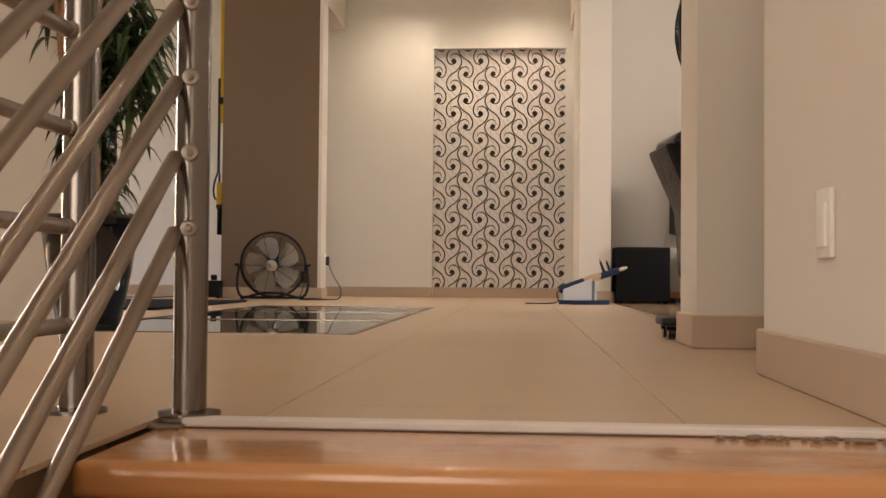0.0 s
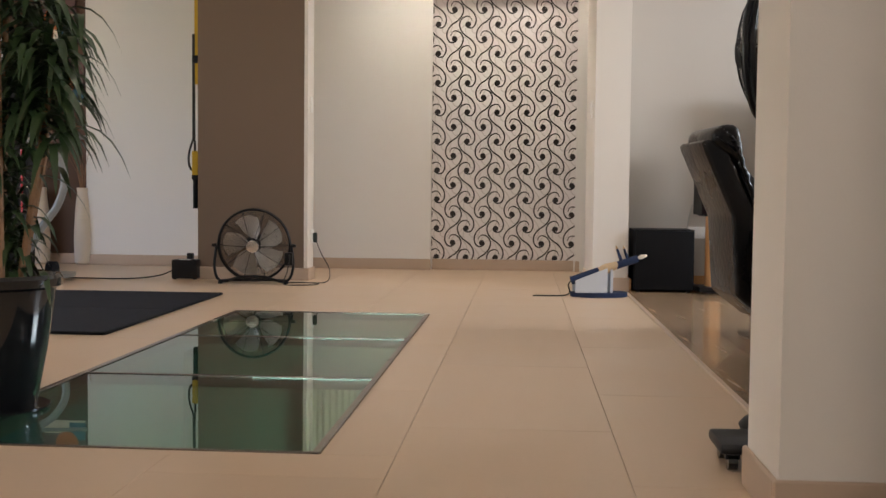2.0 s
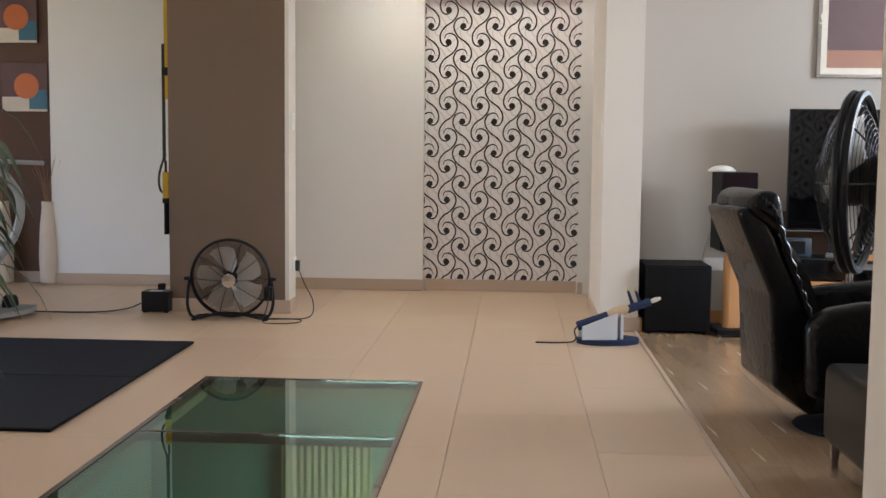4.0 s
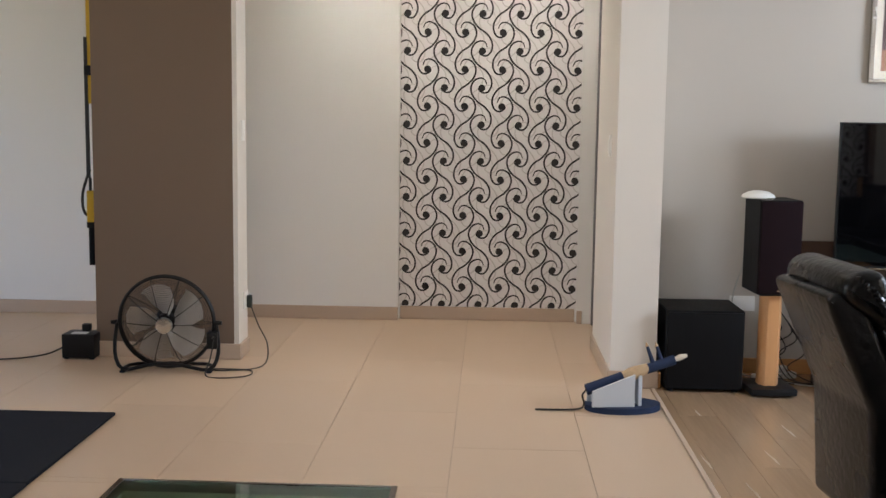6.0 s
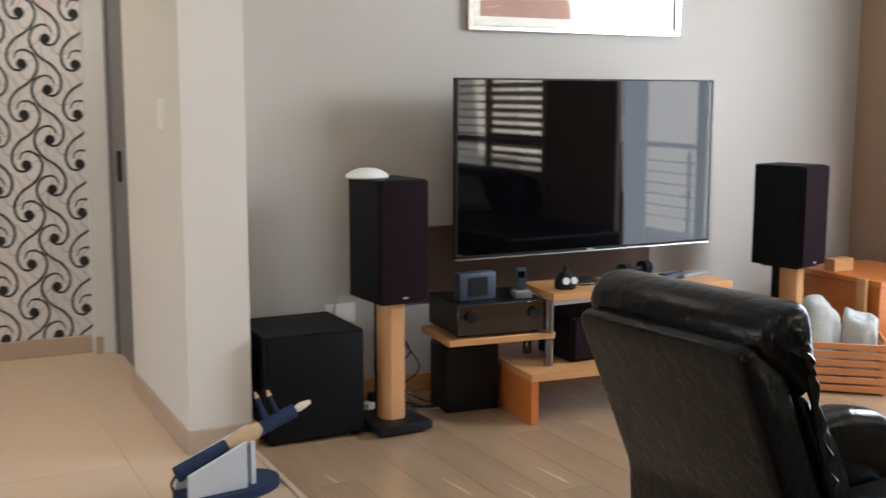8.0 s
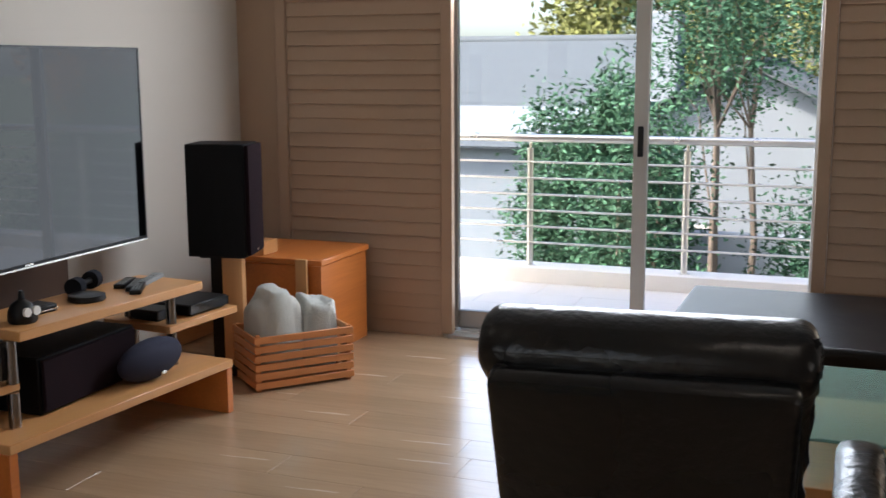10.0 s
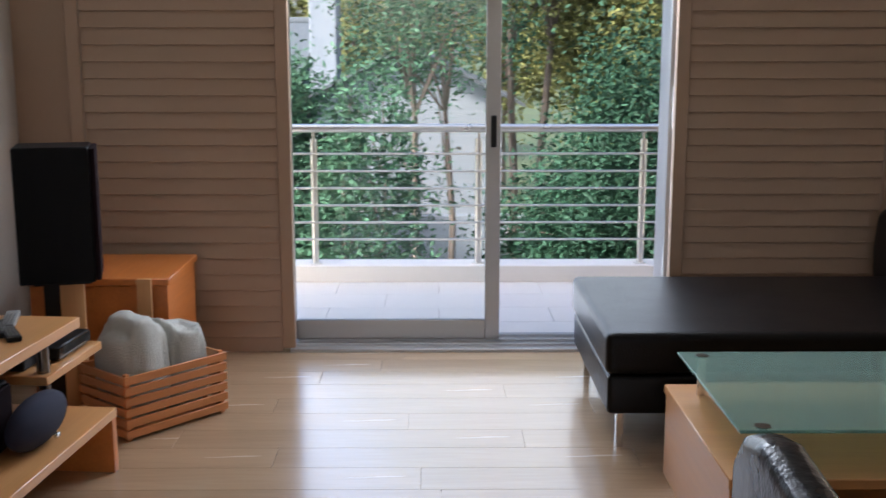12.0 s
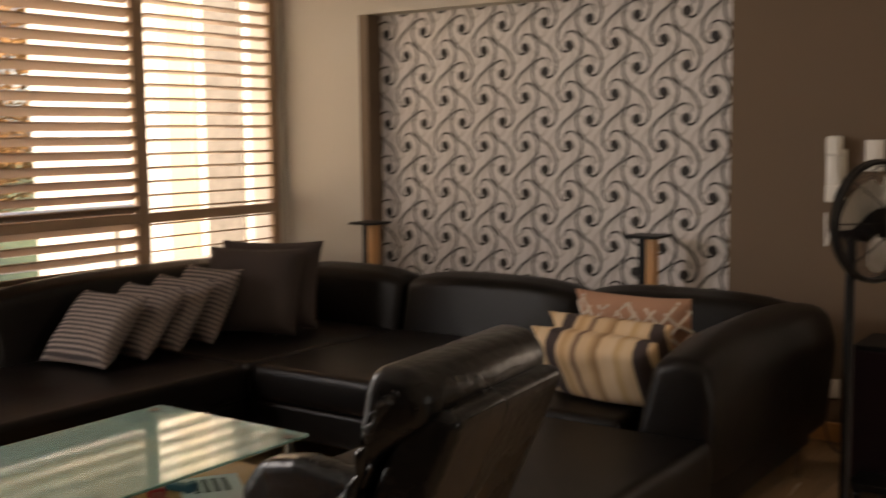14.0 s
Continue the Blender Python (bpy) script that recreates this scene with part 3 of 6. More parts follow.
# ---- hall: floor fan ----
def fan_head(parent, r, depth, blades, spokes, rings, tilt, metal="black"):
    """Front and back wire guards, blades and hub; the fan looks to -y, its centre at the origin of tilt."""
    def put(name, bm, m, label=""):
        bmesh.ops.transform(bm, matrix=tilt, verts=bm.verts[:])
        return part(name, bm, m, parent, label)

    def ring(bm, rad, y, thick):
        k = 56
        pts = [(rad * math.cos(2 * math.pi * i / k), y, rad * math.sin(2 * math.pi * i / k)) for i in range(k + 1)]
        return tube(bm, pts, thick, 6, False)

    bm = ring(ring(bmesh.new(), r, 0, 0.010), r, 0.02, 0.010)
    put("rim", bm, metal)
    for name, sgn in (("front_guard", -1), ("back_guard", 1)):
        bm = bmesh.new()
        for i in range(rings):
            rr = r * (0.17 + 0.8 * i / rings)
            ring(bm, rr, sgn * depth * (1 - (rr / r) ** 2.4), 0.0009)
        for i in range(spokes):
            a = 2 * math.pi * i / spokes
            tube(bm, [(q * r * math.cos(a), sgn * depth * (1 - q ** 2.4), q * r * math.sin(a)) for q in (0.12, 0.4, 0.7, 0.9, 1.0)], 0.0024, 5)
        tagged(put(name, bm, metal), kind="stuff")
    bm = bmesh.new()
    lathe(bm, [(0.002, 0), (0.045, 0.004), (0.05, 0.02), (0.02, 0.022)], 24)
    bmesh.ops.transform(bm, matrix=pose(0, -depth - 0.012, 0, -90), verts=bm.verts[:])
    put("badge", bm, "silver" if blades == 5 else metal)
    for i in range(blades):
        a0 = 2 * math.pi * i / blades + 0.35
        bm = bmesh.new()
        rows = []
        for u in range(7):
            q = 0.05 + (r * 0.86 - 0.05) * u / 6
            half = math.radians(33 if blades == 5 else 48) * (0.78 + 0.22 * math.sin(math.pi * min(1, u / 4.5)))
            sweep = 0.25 * u / 6
            row = []
            for v in range(7):
                a = a0 + sweep + half * (v / 3 - 1)
                rr = q * (1 - 0.06 * (v / 3 - 1) ** 2 * (u == 6))
                row.append(bm.verts.new((rr * math.cos(a), 0.03 * (v / 3 - 1), rr * math.sin(a))))
            rows.append(row)
        for p, q in zip(rows, rows[1:]):
            for v in range(6):
                bm.faces.new((p[v], p[v + 1], q[v + 1], q[v]))
        bmesh.ops.solidify(bm, geom=bm.faces[:], thickness=0.0015)
        put("blade", bm, "blade_alu" if metal == "black" else metal)
    bm = bmesh.new()
    lathe(bm, [(0.055, -0.02), (0.055, 0.03), (0.075, 0.05), (0.075, 0.13), (0.05, 0.15)], 24)
    bmesh.ops.transform(bm, matrix=pose(0, 0, 0, -90), verts=bm.verts[:])
    put("motor", bm, metal)


M["slate"] = mat("slate_blue_plastic", (0.035, 0.05, 0.075), 0.45)
M["navy_cloth"] = mat("navy_speaker_cloth", (0.014, 0.016, 0.038), 0.9, var=0.15, bump=0.25, fine=500)
M["crate_y"] = wood("crate_pine_end", (0.55, 0.26, 0.11), (0.38, 0.15, 0.055), "Y", 0.45, 16)
M["beech_y"] = wood("beech_along", (0.62, 0.325, 0.125), (0.46, 0.21, 0.072), "Y", 0.36, 16)
M["dusk"] = mat("dusty_pink_cloth", (0.42, 0.23, 0.15), 0.9, var=0.12, scale=9, bump=0.3, fine=240)
M["plug_green"] = mat("green_black_plastic", (0.012, 0.022, 0.02), 0.45)
M["blade_alu"] = mat("satin_aluminium_blade", (0.74, 0.72, 0.69), 0.36, 0.6, var=0.05, scale=4, bump=0.02)
ff = thing("floor_fan", -2.075, 9.13, 0, 4, "large black metal floor fan with aluminium blades", "fan")
fan_head(ff, 0.272, 0.075, 5, 10, 22, pose(0, 0, 0.292, 6))
loop = [(-0.285, 0.0, 0.29), (-0.3, -0.01, 0.12), (-0.25, -0.03, 0.02), (-0.1, -0.06, 0.05), (0, -0.065, 0.058), (0.1, -0.06, 0.05), (0.25, -0.03, 0.02), (0.3, -0.01, 0.12), (0.285, 0, 0.29)]
part("stand", tube(bmesh.new(), smooth_line(loop, 3), 0.011, 10), "black", ff)
part("rear_foot", tube(bmesh.new(), smooth_line([(-0.25, -0.03, 0.02), (-0.2, 0.14, 0.014), (0.2, 0.14, 0.014), (0.25, -0.03, 0.02)], 3), 0.01, 8), "black", ff)
part("switch_box", B(0.235, 0.30, -0.04, 0.05, 0.14, 0.24, bevel=0.012, seg=2), "black", ff)
for x in (-0.25, 0.25):
    part("rubber_foot", B(x - 0.016, x + 0.016, -0.05, -0.01, 0, 0.016, bevel=0.004), "rubber", ff)
for x in (-0.285, 0.285):
    part("knob", tube(bmesh.new(), [(x, 0, 0.29), (x + math.copysign(0.035, x), 0, 0.29)], [0.016, 0.011], 12), "black", ff)


def cable(name, pts, r, label, m="cord", n=5):
    return solo(name, tube(bmesh.new(), smooth_line([Vector(p) for p in pts], n), r, 6), m, label, "cable")


cable("fan_cable", [(-1.81, 9.12, 0.2), (-1.78, 9.06, 0.22), (-1.80, 9.05, 0.1), (-1.82, 9.02, 0.008), (-1.70, 8.98, 0.006), (-1.58, 9.05, 0.006), (-1.60, 9.18, 0.006), (-1.78, 9.2, 0.006), (-1.86, 9.17, 0.006), (-1.72, 9.14, 0.012), (-1.55, 9.3, 0.006), (-1.56, 9.5, 0.09), (-1.64, 9.6, 0.2), (-1.695, 9.66, 0.3), (-1.71, 9.66, 0.335)], 0.0042, "thin brown-black fan cable looped on the tiles")


def wall_plate(name, m, w, h, label, cat, rocker=True):
    """A plate on a wall: it looks to -y at the pose m."""
    ob = thing(name, 0, 0, 0, 0, label, cat)
    ob.matrix_world = m
    part("plate", B(-w / 2, w / 2, -0.009, 0, -h / 2, h / 2, bevel=0.003, seg=2), "white_plastic", ob)
    part("rocker" if rocker else "insert", B(-w * 0.28, w * 0.28, -0.014, -0.008, -h * 0.34, h * 0.3, bevel=0.003, seg=2), "white_plastic", ob)
    return ob


wall_plate("light_switch", pose(0.525, 1.965, 0.298, 0, 0, -90), 0.085, 0.118, "cream rocker light switch low on the stair wall", "light switch")
wall_plate("light_switch", pose(0.48, 9.3, 1.345, 0, 0, -90), 0.08, 0.125, "white light switch on the passage wall", "light switch")
wall_plate("light_switch", pose(-1.735, 9.62, 1.40, 0, 0, 90), 0.08, 0.125, "white light switch on the pillar side", "light switch")
so = wall_plate("wall_socket", pose(-1.735, 9.66, 0.345, 0, 0, 90), 0.11, 0.11, "white wall socket with a dark green plug", "socket", False)
part("plug", B(-0.022, 0.022, -0.045, -0.013, -0.05, 0.03, bevel=0.01, seg=2), "plug_green", so, "dark green plug")

# ---- hall: exercise corner ----
mats = [solo("exercise_mat", B(-0.655, 0.655, -0.53, 0.53, 0, 0.016, bevel=0.004), "rubber", "dark blue-black rubber exercise mat on the tiles", "mat", "gym mats", at=pose(-2.69, 6.575, 0.001, 0, 0, 0.5))]
mats.append(copy_thing(mats[0], pose(-2.70, 7.64, 0.001, 0, 0, 0.5)))
mats.append(copy_thing(mats[0], pose(-4.018, 6.585, 0.001, 0, 0, 0.5)))
mats.append(copy_thing(mats[0], pose(-4.028, 7.65, 0.001, 0, 0, 0.5)))

tr = thing("suspension_strap", -2.655, 9.56, 0, 0, "black and yellow suspension training strap hanging by the pillar", "exercise strap")
part("anchor_strap", B(-0.012, 0.016, -0.004, 0.004, 1.55, 2.95), "yellow", tr, "yellow webbing with black stitching")
part("webbing", B(-0.03, -0.008, -0.006, 0.004, 1.1, 1.95), "cord", tr)
part("buckle", B(-0.03, 0.018, -0.014, 0.012, 1.72, 1.78, bevel=0.005), "black", tr)
part("loop", tube(bmesh.new(), smooth_line([Vector(p) for p in [(-0.01, 0, 1.15), (-0.055, 0, 1.02), (-0.06, 0, 0.92), (-0.035, 0, 0.87), (-0.012, 0, 0.93), (-0.01, 0, 1.1)]], 4), 0.009, 8), "cord", tr)
part("foot_cradle", B(-0.03, 0.018, -0.02, 0.02, 0.82, 1.02, bevel=0.006), "yellow", tr)
part("handle", tube(bmesh.new(), [(-0.005, 0, 0.56), (-0.005, 0, 0.80)], 0.02, 14), "rubber", tr)
part("grip_end", B(-0.032, 0.02, -0.022, 0.022, 0.79, 0.83, bevel=0.005), "black", tr)
part("wall_hook", tube(bmesh.new(), [(0.0, 0, 2.95), (0.035, 0, 2.95)], 0.01, 8), "steel", tr)

bx = thing("transformer_box", -2.70, 9.44, 0, 0, "small black transformer box on the floor by the pillar", "power box")
part("case", B(-0.1, 0.1, -0.06, 0.1, 0.008, 0.155, bevel=0.006, seg=2), "black", bx)
part("label_plate", B(-0.05, 0.045, -0.04, 0.02, 0.1552, 0.157), "paper", bx)
part("plug", B(-0.005, 0.045, 0.02, 0.07, 0.157, 0.205, bevel=0.01, seg=2), "black", bx)
for x in (-0.08, 0.08):
    part("foot", B(x - 0.012, x + 0.012, -0.05, -0.026, 0, 0.009), "rubber", bx)
cable("transformer_cable", [(-2.80, 9.40, 0.07), (-2.9, 9.37, 0.03), (-3.1, 9.33, 0.007), (-3.4, 9.3, 0.006), (-3.9, 9.33, 0.006)], 0.0055, "black power cable across the tiles")

tm = thing("treadmill", -3.75, 8.95, 0, 0, "folded grey treadmill with curved tube handle on the mat", "treadmill")
part("base_plate", prism(bmesh.new(), [(-0.6, -0.3), (0.12, -0.34), (0.28, 0.12), (0.22, 0.32), (-0.6, 0.32)], 0.03, 0.06), "grey_plastic", tm)
part("deck", B(-0.55, 0.0, -0.05, 0.1, 0.12, 1.55, bevel=0.03, seg=3), "black", tm)
part("handle", tube(bmesh.new(), smooth_line([Vector(p) for p in [(0.02, -0.15, 1.08), (0.18, -0.15, 1.04), (0.31, -0.15, 0.9), (0.335, -0.15, 0.75), (0.28, -0.15, 0.58), (0.16, -0.15, 0.42), (0.06, -0.15, 0.25)]], 4), 0.028, 14), "grey_plastic", tm)
part("crossbar", tube(bmesh.new(), [(0.02, -0.15, 1.1), (0.50, -0.15, 1.085)], 0.015, 10), "grey_plastic", tm)
part("cover", B(-0.3, 0.06, -0.2, -0.06, 0.12, 0.55, bevel=0.04, seg=3), "black", tm)
part("red_line", tube(bmesh.new(), [(0.03, -0.2, 0.3), (0.02, -0.17, 1.0)], 0.008, 8), "red", tm)
for y in (-0.3, 0.2):
    part("wheel", tube(bmesh.new(), [(0.05, y, 0.075), (0.11, y, 0.075)], 0.07, 20), "rubber", tm)
part("axle", tube(bmesh.new(), [(-0.2, -0.42, 0.03), (0.25, -0.42, 0.03)], 0.028, 10), "black", tm)


def vase(x, y, sc):
    v = thing("floor_vase", x, y, 0, 0, "tall cream ceramic floor vase with dry reeds", "vase", "floor vases")
    part("body", lathe(bmesh.new(), [(0.055 * sc, 0), (0.075 * sc, 0.02), (0.083 * sc, 0.25), (0.07 * sc, 0.5), (0.05 * sc, 0.68), (0.056 * sc, 0.72), (0.046 * sc, 0.715), (0.04 * sc, 0.6)], 32), "vase", v)
    random.seed(int(x * 100))
    bm = bmesh.new()
    for k in range(16):
        a, h = random.uniform(0, 6.28), random.uniform(0.2, 0.45)
        tube(bm, [(0, 0, 0.6), (0.05 * math.cos(a), 0.05 * math.sin(a), 0.72 + h * 0.5), (0.13 * math.cos(a), 0.13 * math.sin(a), 0.72 + h)], [0.002, 0.002, 0.001], 4)
    part("reeds", bm, "stem", v)


for x, s in ((-4.16, 1.0), (-4.55, 1.0), (-4.95, 1.0)):
    vase(x, 10.93 if x > -4.3 else 10.9, s)


def painting(x, z, w, h, seed, y=BACK + 0.1):
    p = thing("painting", x, y, z, 0, "small abstract canvas with orange disc, blue and cream", "painting", "abstract canvases")
    part("canvas", B(-w / 2, w / 2, -0.035, 0, 0, h, bevel=0.003), "art_dark", p)
    part("cream_field", B(-w / 2 + 0.005, w / 2 - 0.005, -0.0375, -0.035, 0.0, h * 0.3), "vase", p)
    part("blue_field", B(w * 0.1, w / 2 - 0.005, -0.039, -0.0376, 0.02, h * 0.45), "blue", p)
    bm = bmesh.new()
    lathe(bm, [(0.001, 0), (w * 0.27, 0), (w * 0.27, 0.002), (0.001, 0.002)], 28)
    bmesh.ops.transform(bm, matrix=pose(0.02, -0.0395, h * 0.52, 90), verts=bm.verts[:])
    part("orange_disc", bm, "orange", p)


painting(-4.37, 1.5, 0.41, 0.42, 1)
painting(-4.45, 2.09, 0.41, 0.42, 2)

# ---- hall: cat scratcher ----
cs = thing("cat_scratcher", 0.487, 8.54, 0, 8, "navy carpeted cat toy with sisal post on pale boards", "cat toy")
base = [(0.2 * math.cos(a) * (1.05 if math.cos(a) > 0 else 0.95), 0.13 * math.sin(a)) for a in (2 * math.pi * k / 20 for k in range(20))]
part("base", prism(bmesh.new(), base, 0, 0.032), "denim", cs, "navy carpeted oval base")
part("side_board", prism(bmesh.new(), [(-0.17, 0.033), (0.05, 0.033), (0.05, 0.2), (-0.17, 0.115)], -0.09, -0.075, "Y"), "board", cs)
part("rear_board", prism(bmesh.new(), [(-0.17, 0.033), (0.11, 0.033), (0.11, 0.22), (-0.17, 0.115)], 0.03, 0.045, "Y"), "board", cs)
part("support_board", B(0.075, 0.092, -0.07, 0.03, 0.033, 0.19), "board", cs)
part("tail_post", tube(bmesh.new(), [(-0.19, -0.03, 0.11), (0.0, -0.03, 0.175)], 0.03, 14), "denim", cs)
part("sisal_post", tube(bmesh.new(), [(-0.01, -0.03, 0.172), (0.05, -0.03, 0.193), (0.13, -0.03, 0.222)], [0.024, 0.036, 0.026], 14), "sisal", cs)
part("neck_post", tube(bmesh.new(), [(0.12, -0.03, 0.215), (0.27, -0.03, 0.265)], 0.026, 14), "denim", cs)
part("head", tube(bmesh.new(), [(0.27, -0.03, 0.265), (0.30, -0.03, 0.277), (0.335, -0.03, 0.287)], [0.012, 0.016, 0.009], 12), "vase", cs)
for x in (0.16, 0.21):
    part("ear", tube(bmesh.new(), [(x, -0.03, 0.24), (x - 0.03, -0.01, 0.33)], [0.013, 0.008], 8), "denim", cs)
for x in (0.16, 0.21):
    part("ear_tuft", tube(bmesh.new(), [(x - 0.03, -0.01, 0.331), (x - 0.036, -0.006, 0.352)], [0.01, 0.003], 8), "sisal", cs, "frayed sisal tuft")
part("tail_cord", tube(bmesh.new(), smooth_line([Vector(p) for p in [(-0.19, -0.03, 0.11), (-0.21, -0.03, 0.08), (-0.20, -0.03, 0.03), (-0.25, -0.03, 0.008), (-0.45, -0.01, 0.006)]], 4), 0.005, 6), "cord", cs)

# ---- lounge: sliding door, shutters, window ----
def louvre_panel(name, y0, y1, z0, z1, x, tilts, pitch, label, stiles=(), transoms=(), stile_w=0.06):
    """A frame across the east wall with slats; tilts: degrees from upright, bay by bay."""
    ob = thing(name, x, (y0 + y1) / 2, z0, 0, label, "shutter")
    c = (y0 + y1) / 2
    for a in (y0, y1 - stile_w):
        part("stile", B(-0.022, 0.022, a - c, a + stile_w - c, 0, z1 - z0, bevel=0.003), "shutter", ob)
    for y in stiles:
        part("stile", B(-0.022, 0.022, y - 0.04 - c, y + 0.04 - c, 0, z1 - z0, bevel=0.003), "shutter", ob)
    cuts = [y0 + stile_w] + [v for y in stiles for v in (y - 0.04, y + 0.04)] + [y1 - stile_w]
    spans = list(zip(cuts[::2], cuts[1::2]))
    zs = [z0] + [v for t in transoms for v in (t - 0.028, t + 0.028)] + [z1]
    for t in transoms:
        for a, b in spans:
            part("transom", B(-0.02, 0.02, a - c, b - c, t - 0.028 - z0, t + 0.028 - z0, bevel=0.002), "shutter", ob)
    half = pitch * 0.53
    for (a, b), tilt in zip(spans, tilts):
        bm = B(-0.0045, 0.0045, a + 0.002 - c, b - 0.002 - c, -half, half, bevel=0.002)
        bmesh.ops.rotate(bm, verts=bm.verts[:], cent=(0, 0, 0), matrix=Matrix.Rotation(radians(tilt), 3, "Y"))
        me = mesh_of("slat", bm, "shutter", 40)
        for lo, hi in zip(zs[::2], zs[1::2]):
            n = int((hi - lo - 0.01) / pitch)
            for k in range(n + 1):
                z = lo + (hi - lo - n * pitch) / 2 + k * pitch
                s = new("slat", me)
                s.parent = ob
                s.location = (0, 0, z - z0)
    return ob


louvre_panel("shutter_panel", 8.18, 9.19, 0.02, 2.34, 4.537, (9,), 0.0765, "closed taupe louvred shutter panel beside the sliding door")
louvre_panel("shutter_panel", 5.355, 6.405, 0.02, 2.34, 4.537, (9,), 0.0765, "closed taupe louvred shutter panel behind the sofa")
louvre_panel("window_shutter", 3.165, 5.265, 0.722, 2.448, 4.605, (97, 121), 0.0765, "open taupe louvred shutters across the bright window", (4.24,), (1.0,), 0.055)
structure("shutter_trim", B(4.558, 4.574, 9.2, 9.448, 0, 2.6), "shutter", "taupe trim in the room corner", "trim")

sd = thing("sliding_door", 4.695, 7.28, 0, 0, "grey aluminium sliding glass door, half open", "door")
for a, b, z0, z1, n in ((-0.945, -0.86, 0, 2.35, "jamb"), (0.975, 1.03, 0, 2.35, "jamb")):
    part(n, B(-0.11, 0.11, a, b, z0, z1, bevel=0.003), "white_alu" if a < 0 else "alu", sd)
part("head", B(-0.11, 0.11, -0.87, 0.98, 2.28, 2.35), "alu", sd)
part("track", B(-0.19, 0.12, -0.95, 0.925, -0.004, 0.016, bevel=0.003), "alu", sd)
for x in (-0.13, -0.05, 0.04):
    part("track_rib", B(x - 0.004, x + 0.004, -0.9, 0.9, 0.016, 0.028), "white_alu", sd)
leaf = part("leaf_frame", box(box(box(box(bmesh.new(), -0.06, -0.02, -0.08, -0.01, 0.03, 2.28, bevel=0.003), -0.06, -0.02, 0.91, 0.974, 0.03, 2.28, bevel=0.003), -0.058, -0.022, -0.01, 0.91, 0.03, 0.125, bevel=0.003), -0.058, -0.022, -0.01, 0.91, 2.2, 2.28, bevel=0.003), "alu", sd)
g = part("pane", B(-0.043, -0.037, -0.01, 0.91, 0.125, 2.2), "glass", leaf, "clear glass pane")
g.visible_shadow = False
part("lock", B(-0.075, -0.06, -0.06, -0.033, 0.97, 1.12, bevel=0.003), "black", sd)
part("handle", B(-0.137, -0.111, -0.915, -0.875, 1.06, 1.26, bevel=0.006, seg=2), "white_plastic", sd)

# ---- lounge: hi-fi ----
def loudspeaker(x, y, rz, label):
    s = thing("loudspeaker", x, y, 0.566, rz, label, "speaker", "stand-mounted speakers")
    part("cabinet", B(-0.115, 0.115, -0.125, 0.145, 0, 0.51, bevel=0.004), "vinyl", s)
    part("grille", B(-0.111, 0.111, -0.147, -0.126, 0.006, 0.504, bevel=0.006, seg=2), "cloth", s)
    part("badge", B(-0.012, 0.012, -0.149, -0.1465, 0.018, 0.027), "silver", s)
    st = thing("speaker_stand", x, y, 0, rz, "beech and black speaker stand on the laminate", "speaker stand", "speaker stands")
    part("base", B(-0.125, 0.125, -0.16, 0.12, 0.012, 0.05, bevel=0.008, seg=2), "black", st)
    part("column", prism(bmesh.new(), [(-0.055, -0.04), (-0.03, -0.075), (0.03, -0.075), (0.055, -0.04), (0.055, 0.01), (-0.055, 0.01)], 0.05, 0.556), "beech_z", st, "bevelled beech column")
    part("spine", B(-0.035, 0.035, 0.011, 0.07, 0.05, 0.556), "black", st)
    part("top_plate", B(-0.09, 0.09, -0.11, 0.1, 0.556, 0.5655), "black", st)
    for a in (-0.1, 0.1):
        for b in (-0.13, 0.09):
            part("spike", tube(bmesh.new(), [(a, b, 0), (a, b, 0.013)], [0.003, 0.008], 8), "chrome", st)
    return s


loudspeaker(1.344, 8.99, 4, "black bookshelf speaker with dark cloth grille on a stand")
loudspeaker(3.572, 8.94, 15, "black bookshelf speaker with dark cloth grille on a stand")
dome = thing("wifi_dome", 1.265, 9.03, 1.077, 0, "white plastic dome lying on the speaker", "router")
part("dome", lathe(bmesh.new(), [(0.085, 0), (0.092, 0.006), (0.085, 0.018), (0.06, 0.033), (0.03, 0.041), (0.004, 0.043)], 36), "white_plastic", dome)

sub = thing("subwoofer", 0.99, 9.14, 0, 0, "large black cube subwoofer on the laminate", "subwoofer")
part("cabinet", B(-0.215, 0.215, -0.195, 0.215, 0.012, 0.455, bevel=0.005), "vinyl", sub)
part("grille", B(-0.208, 0.208, -0.218, -0.196, 0.02, 0.447, bevel=0.008, seg=2), "vinyl", sub)
for a in (-0.18, 0.18):
    for b in (-0.17, 0.18):
        part("foot", tube(bmesh.new(), [(a, b, 0), (a, b, 0.013)], 0.018, 10), "rubber", sub)

tv = thing("television", 2.43, 9.1, 0.687, 0, "large black flat television with thin silver bottom edge", "television")
part("screen", B(-0.715, 0.715, -0.028, -0.024, 0.018, 0.802), "screen", tv, "glossy dark screen")
part("bezel", box(box(box(box(bmesh.new(), -0.722, -0.714, -0.03, 0.0, 0, 0.81), 0.714, 0.722, -0.03, 0.0, 0, 0.81), -0.714, 0.714, -0.03, 0, 0.802, 0.81), -0.714, 0.714, -0.031, 0, 0.007, 0.018), "black", tv)
part("back", B(-0.7, 0.7, -0.022, 0.03, 0.02, 0.79, bevel=0.01), "black", tv)
part("silver_edge", B(-0.722, 0.722, -0.033, 0.0, 0, 0.0065), "silver", tv)
part("badge", B(-0.022, 0.022, -0.0325, -0.031, 0.009, 0.0155), "silver", tv)
part("wall_bracket", B(-0.3, 0.3, 0.03, 0.34, 0.25, 0.55), "black", tv)
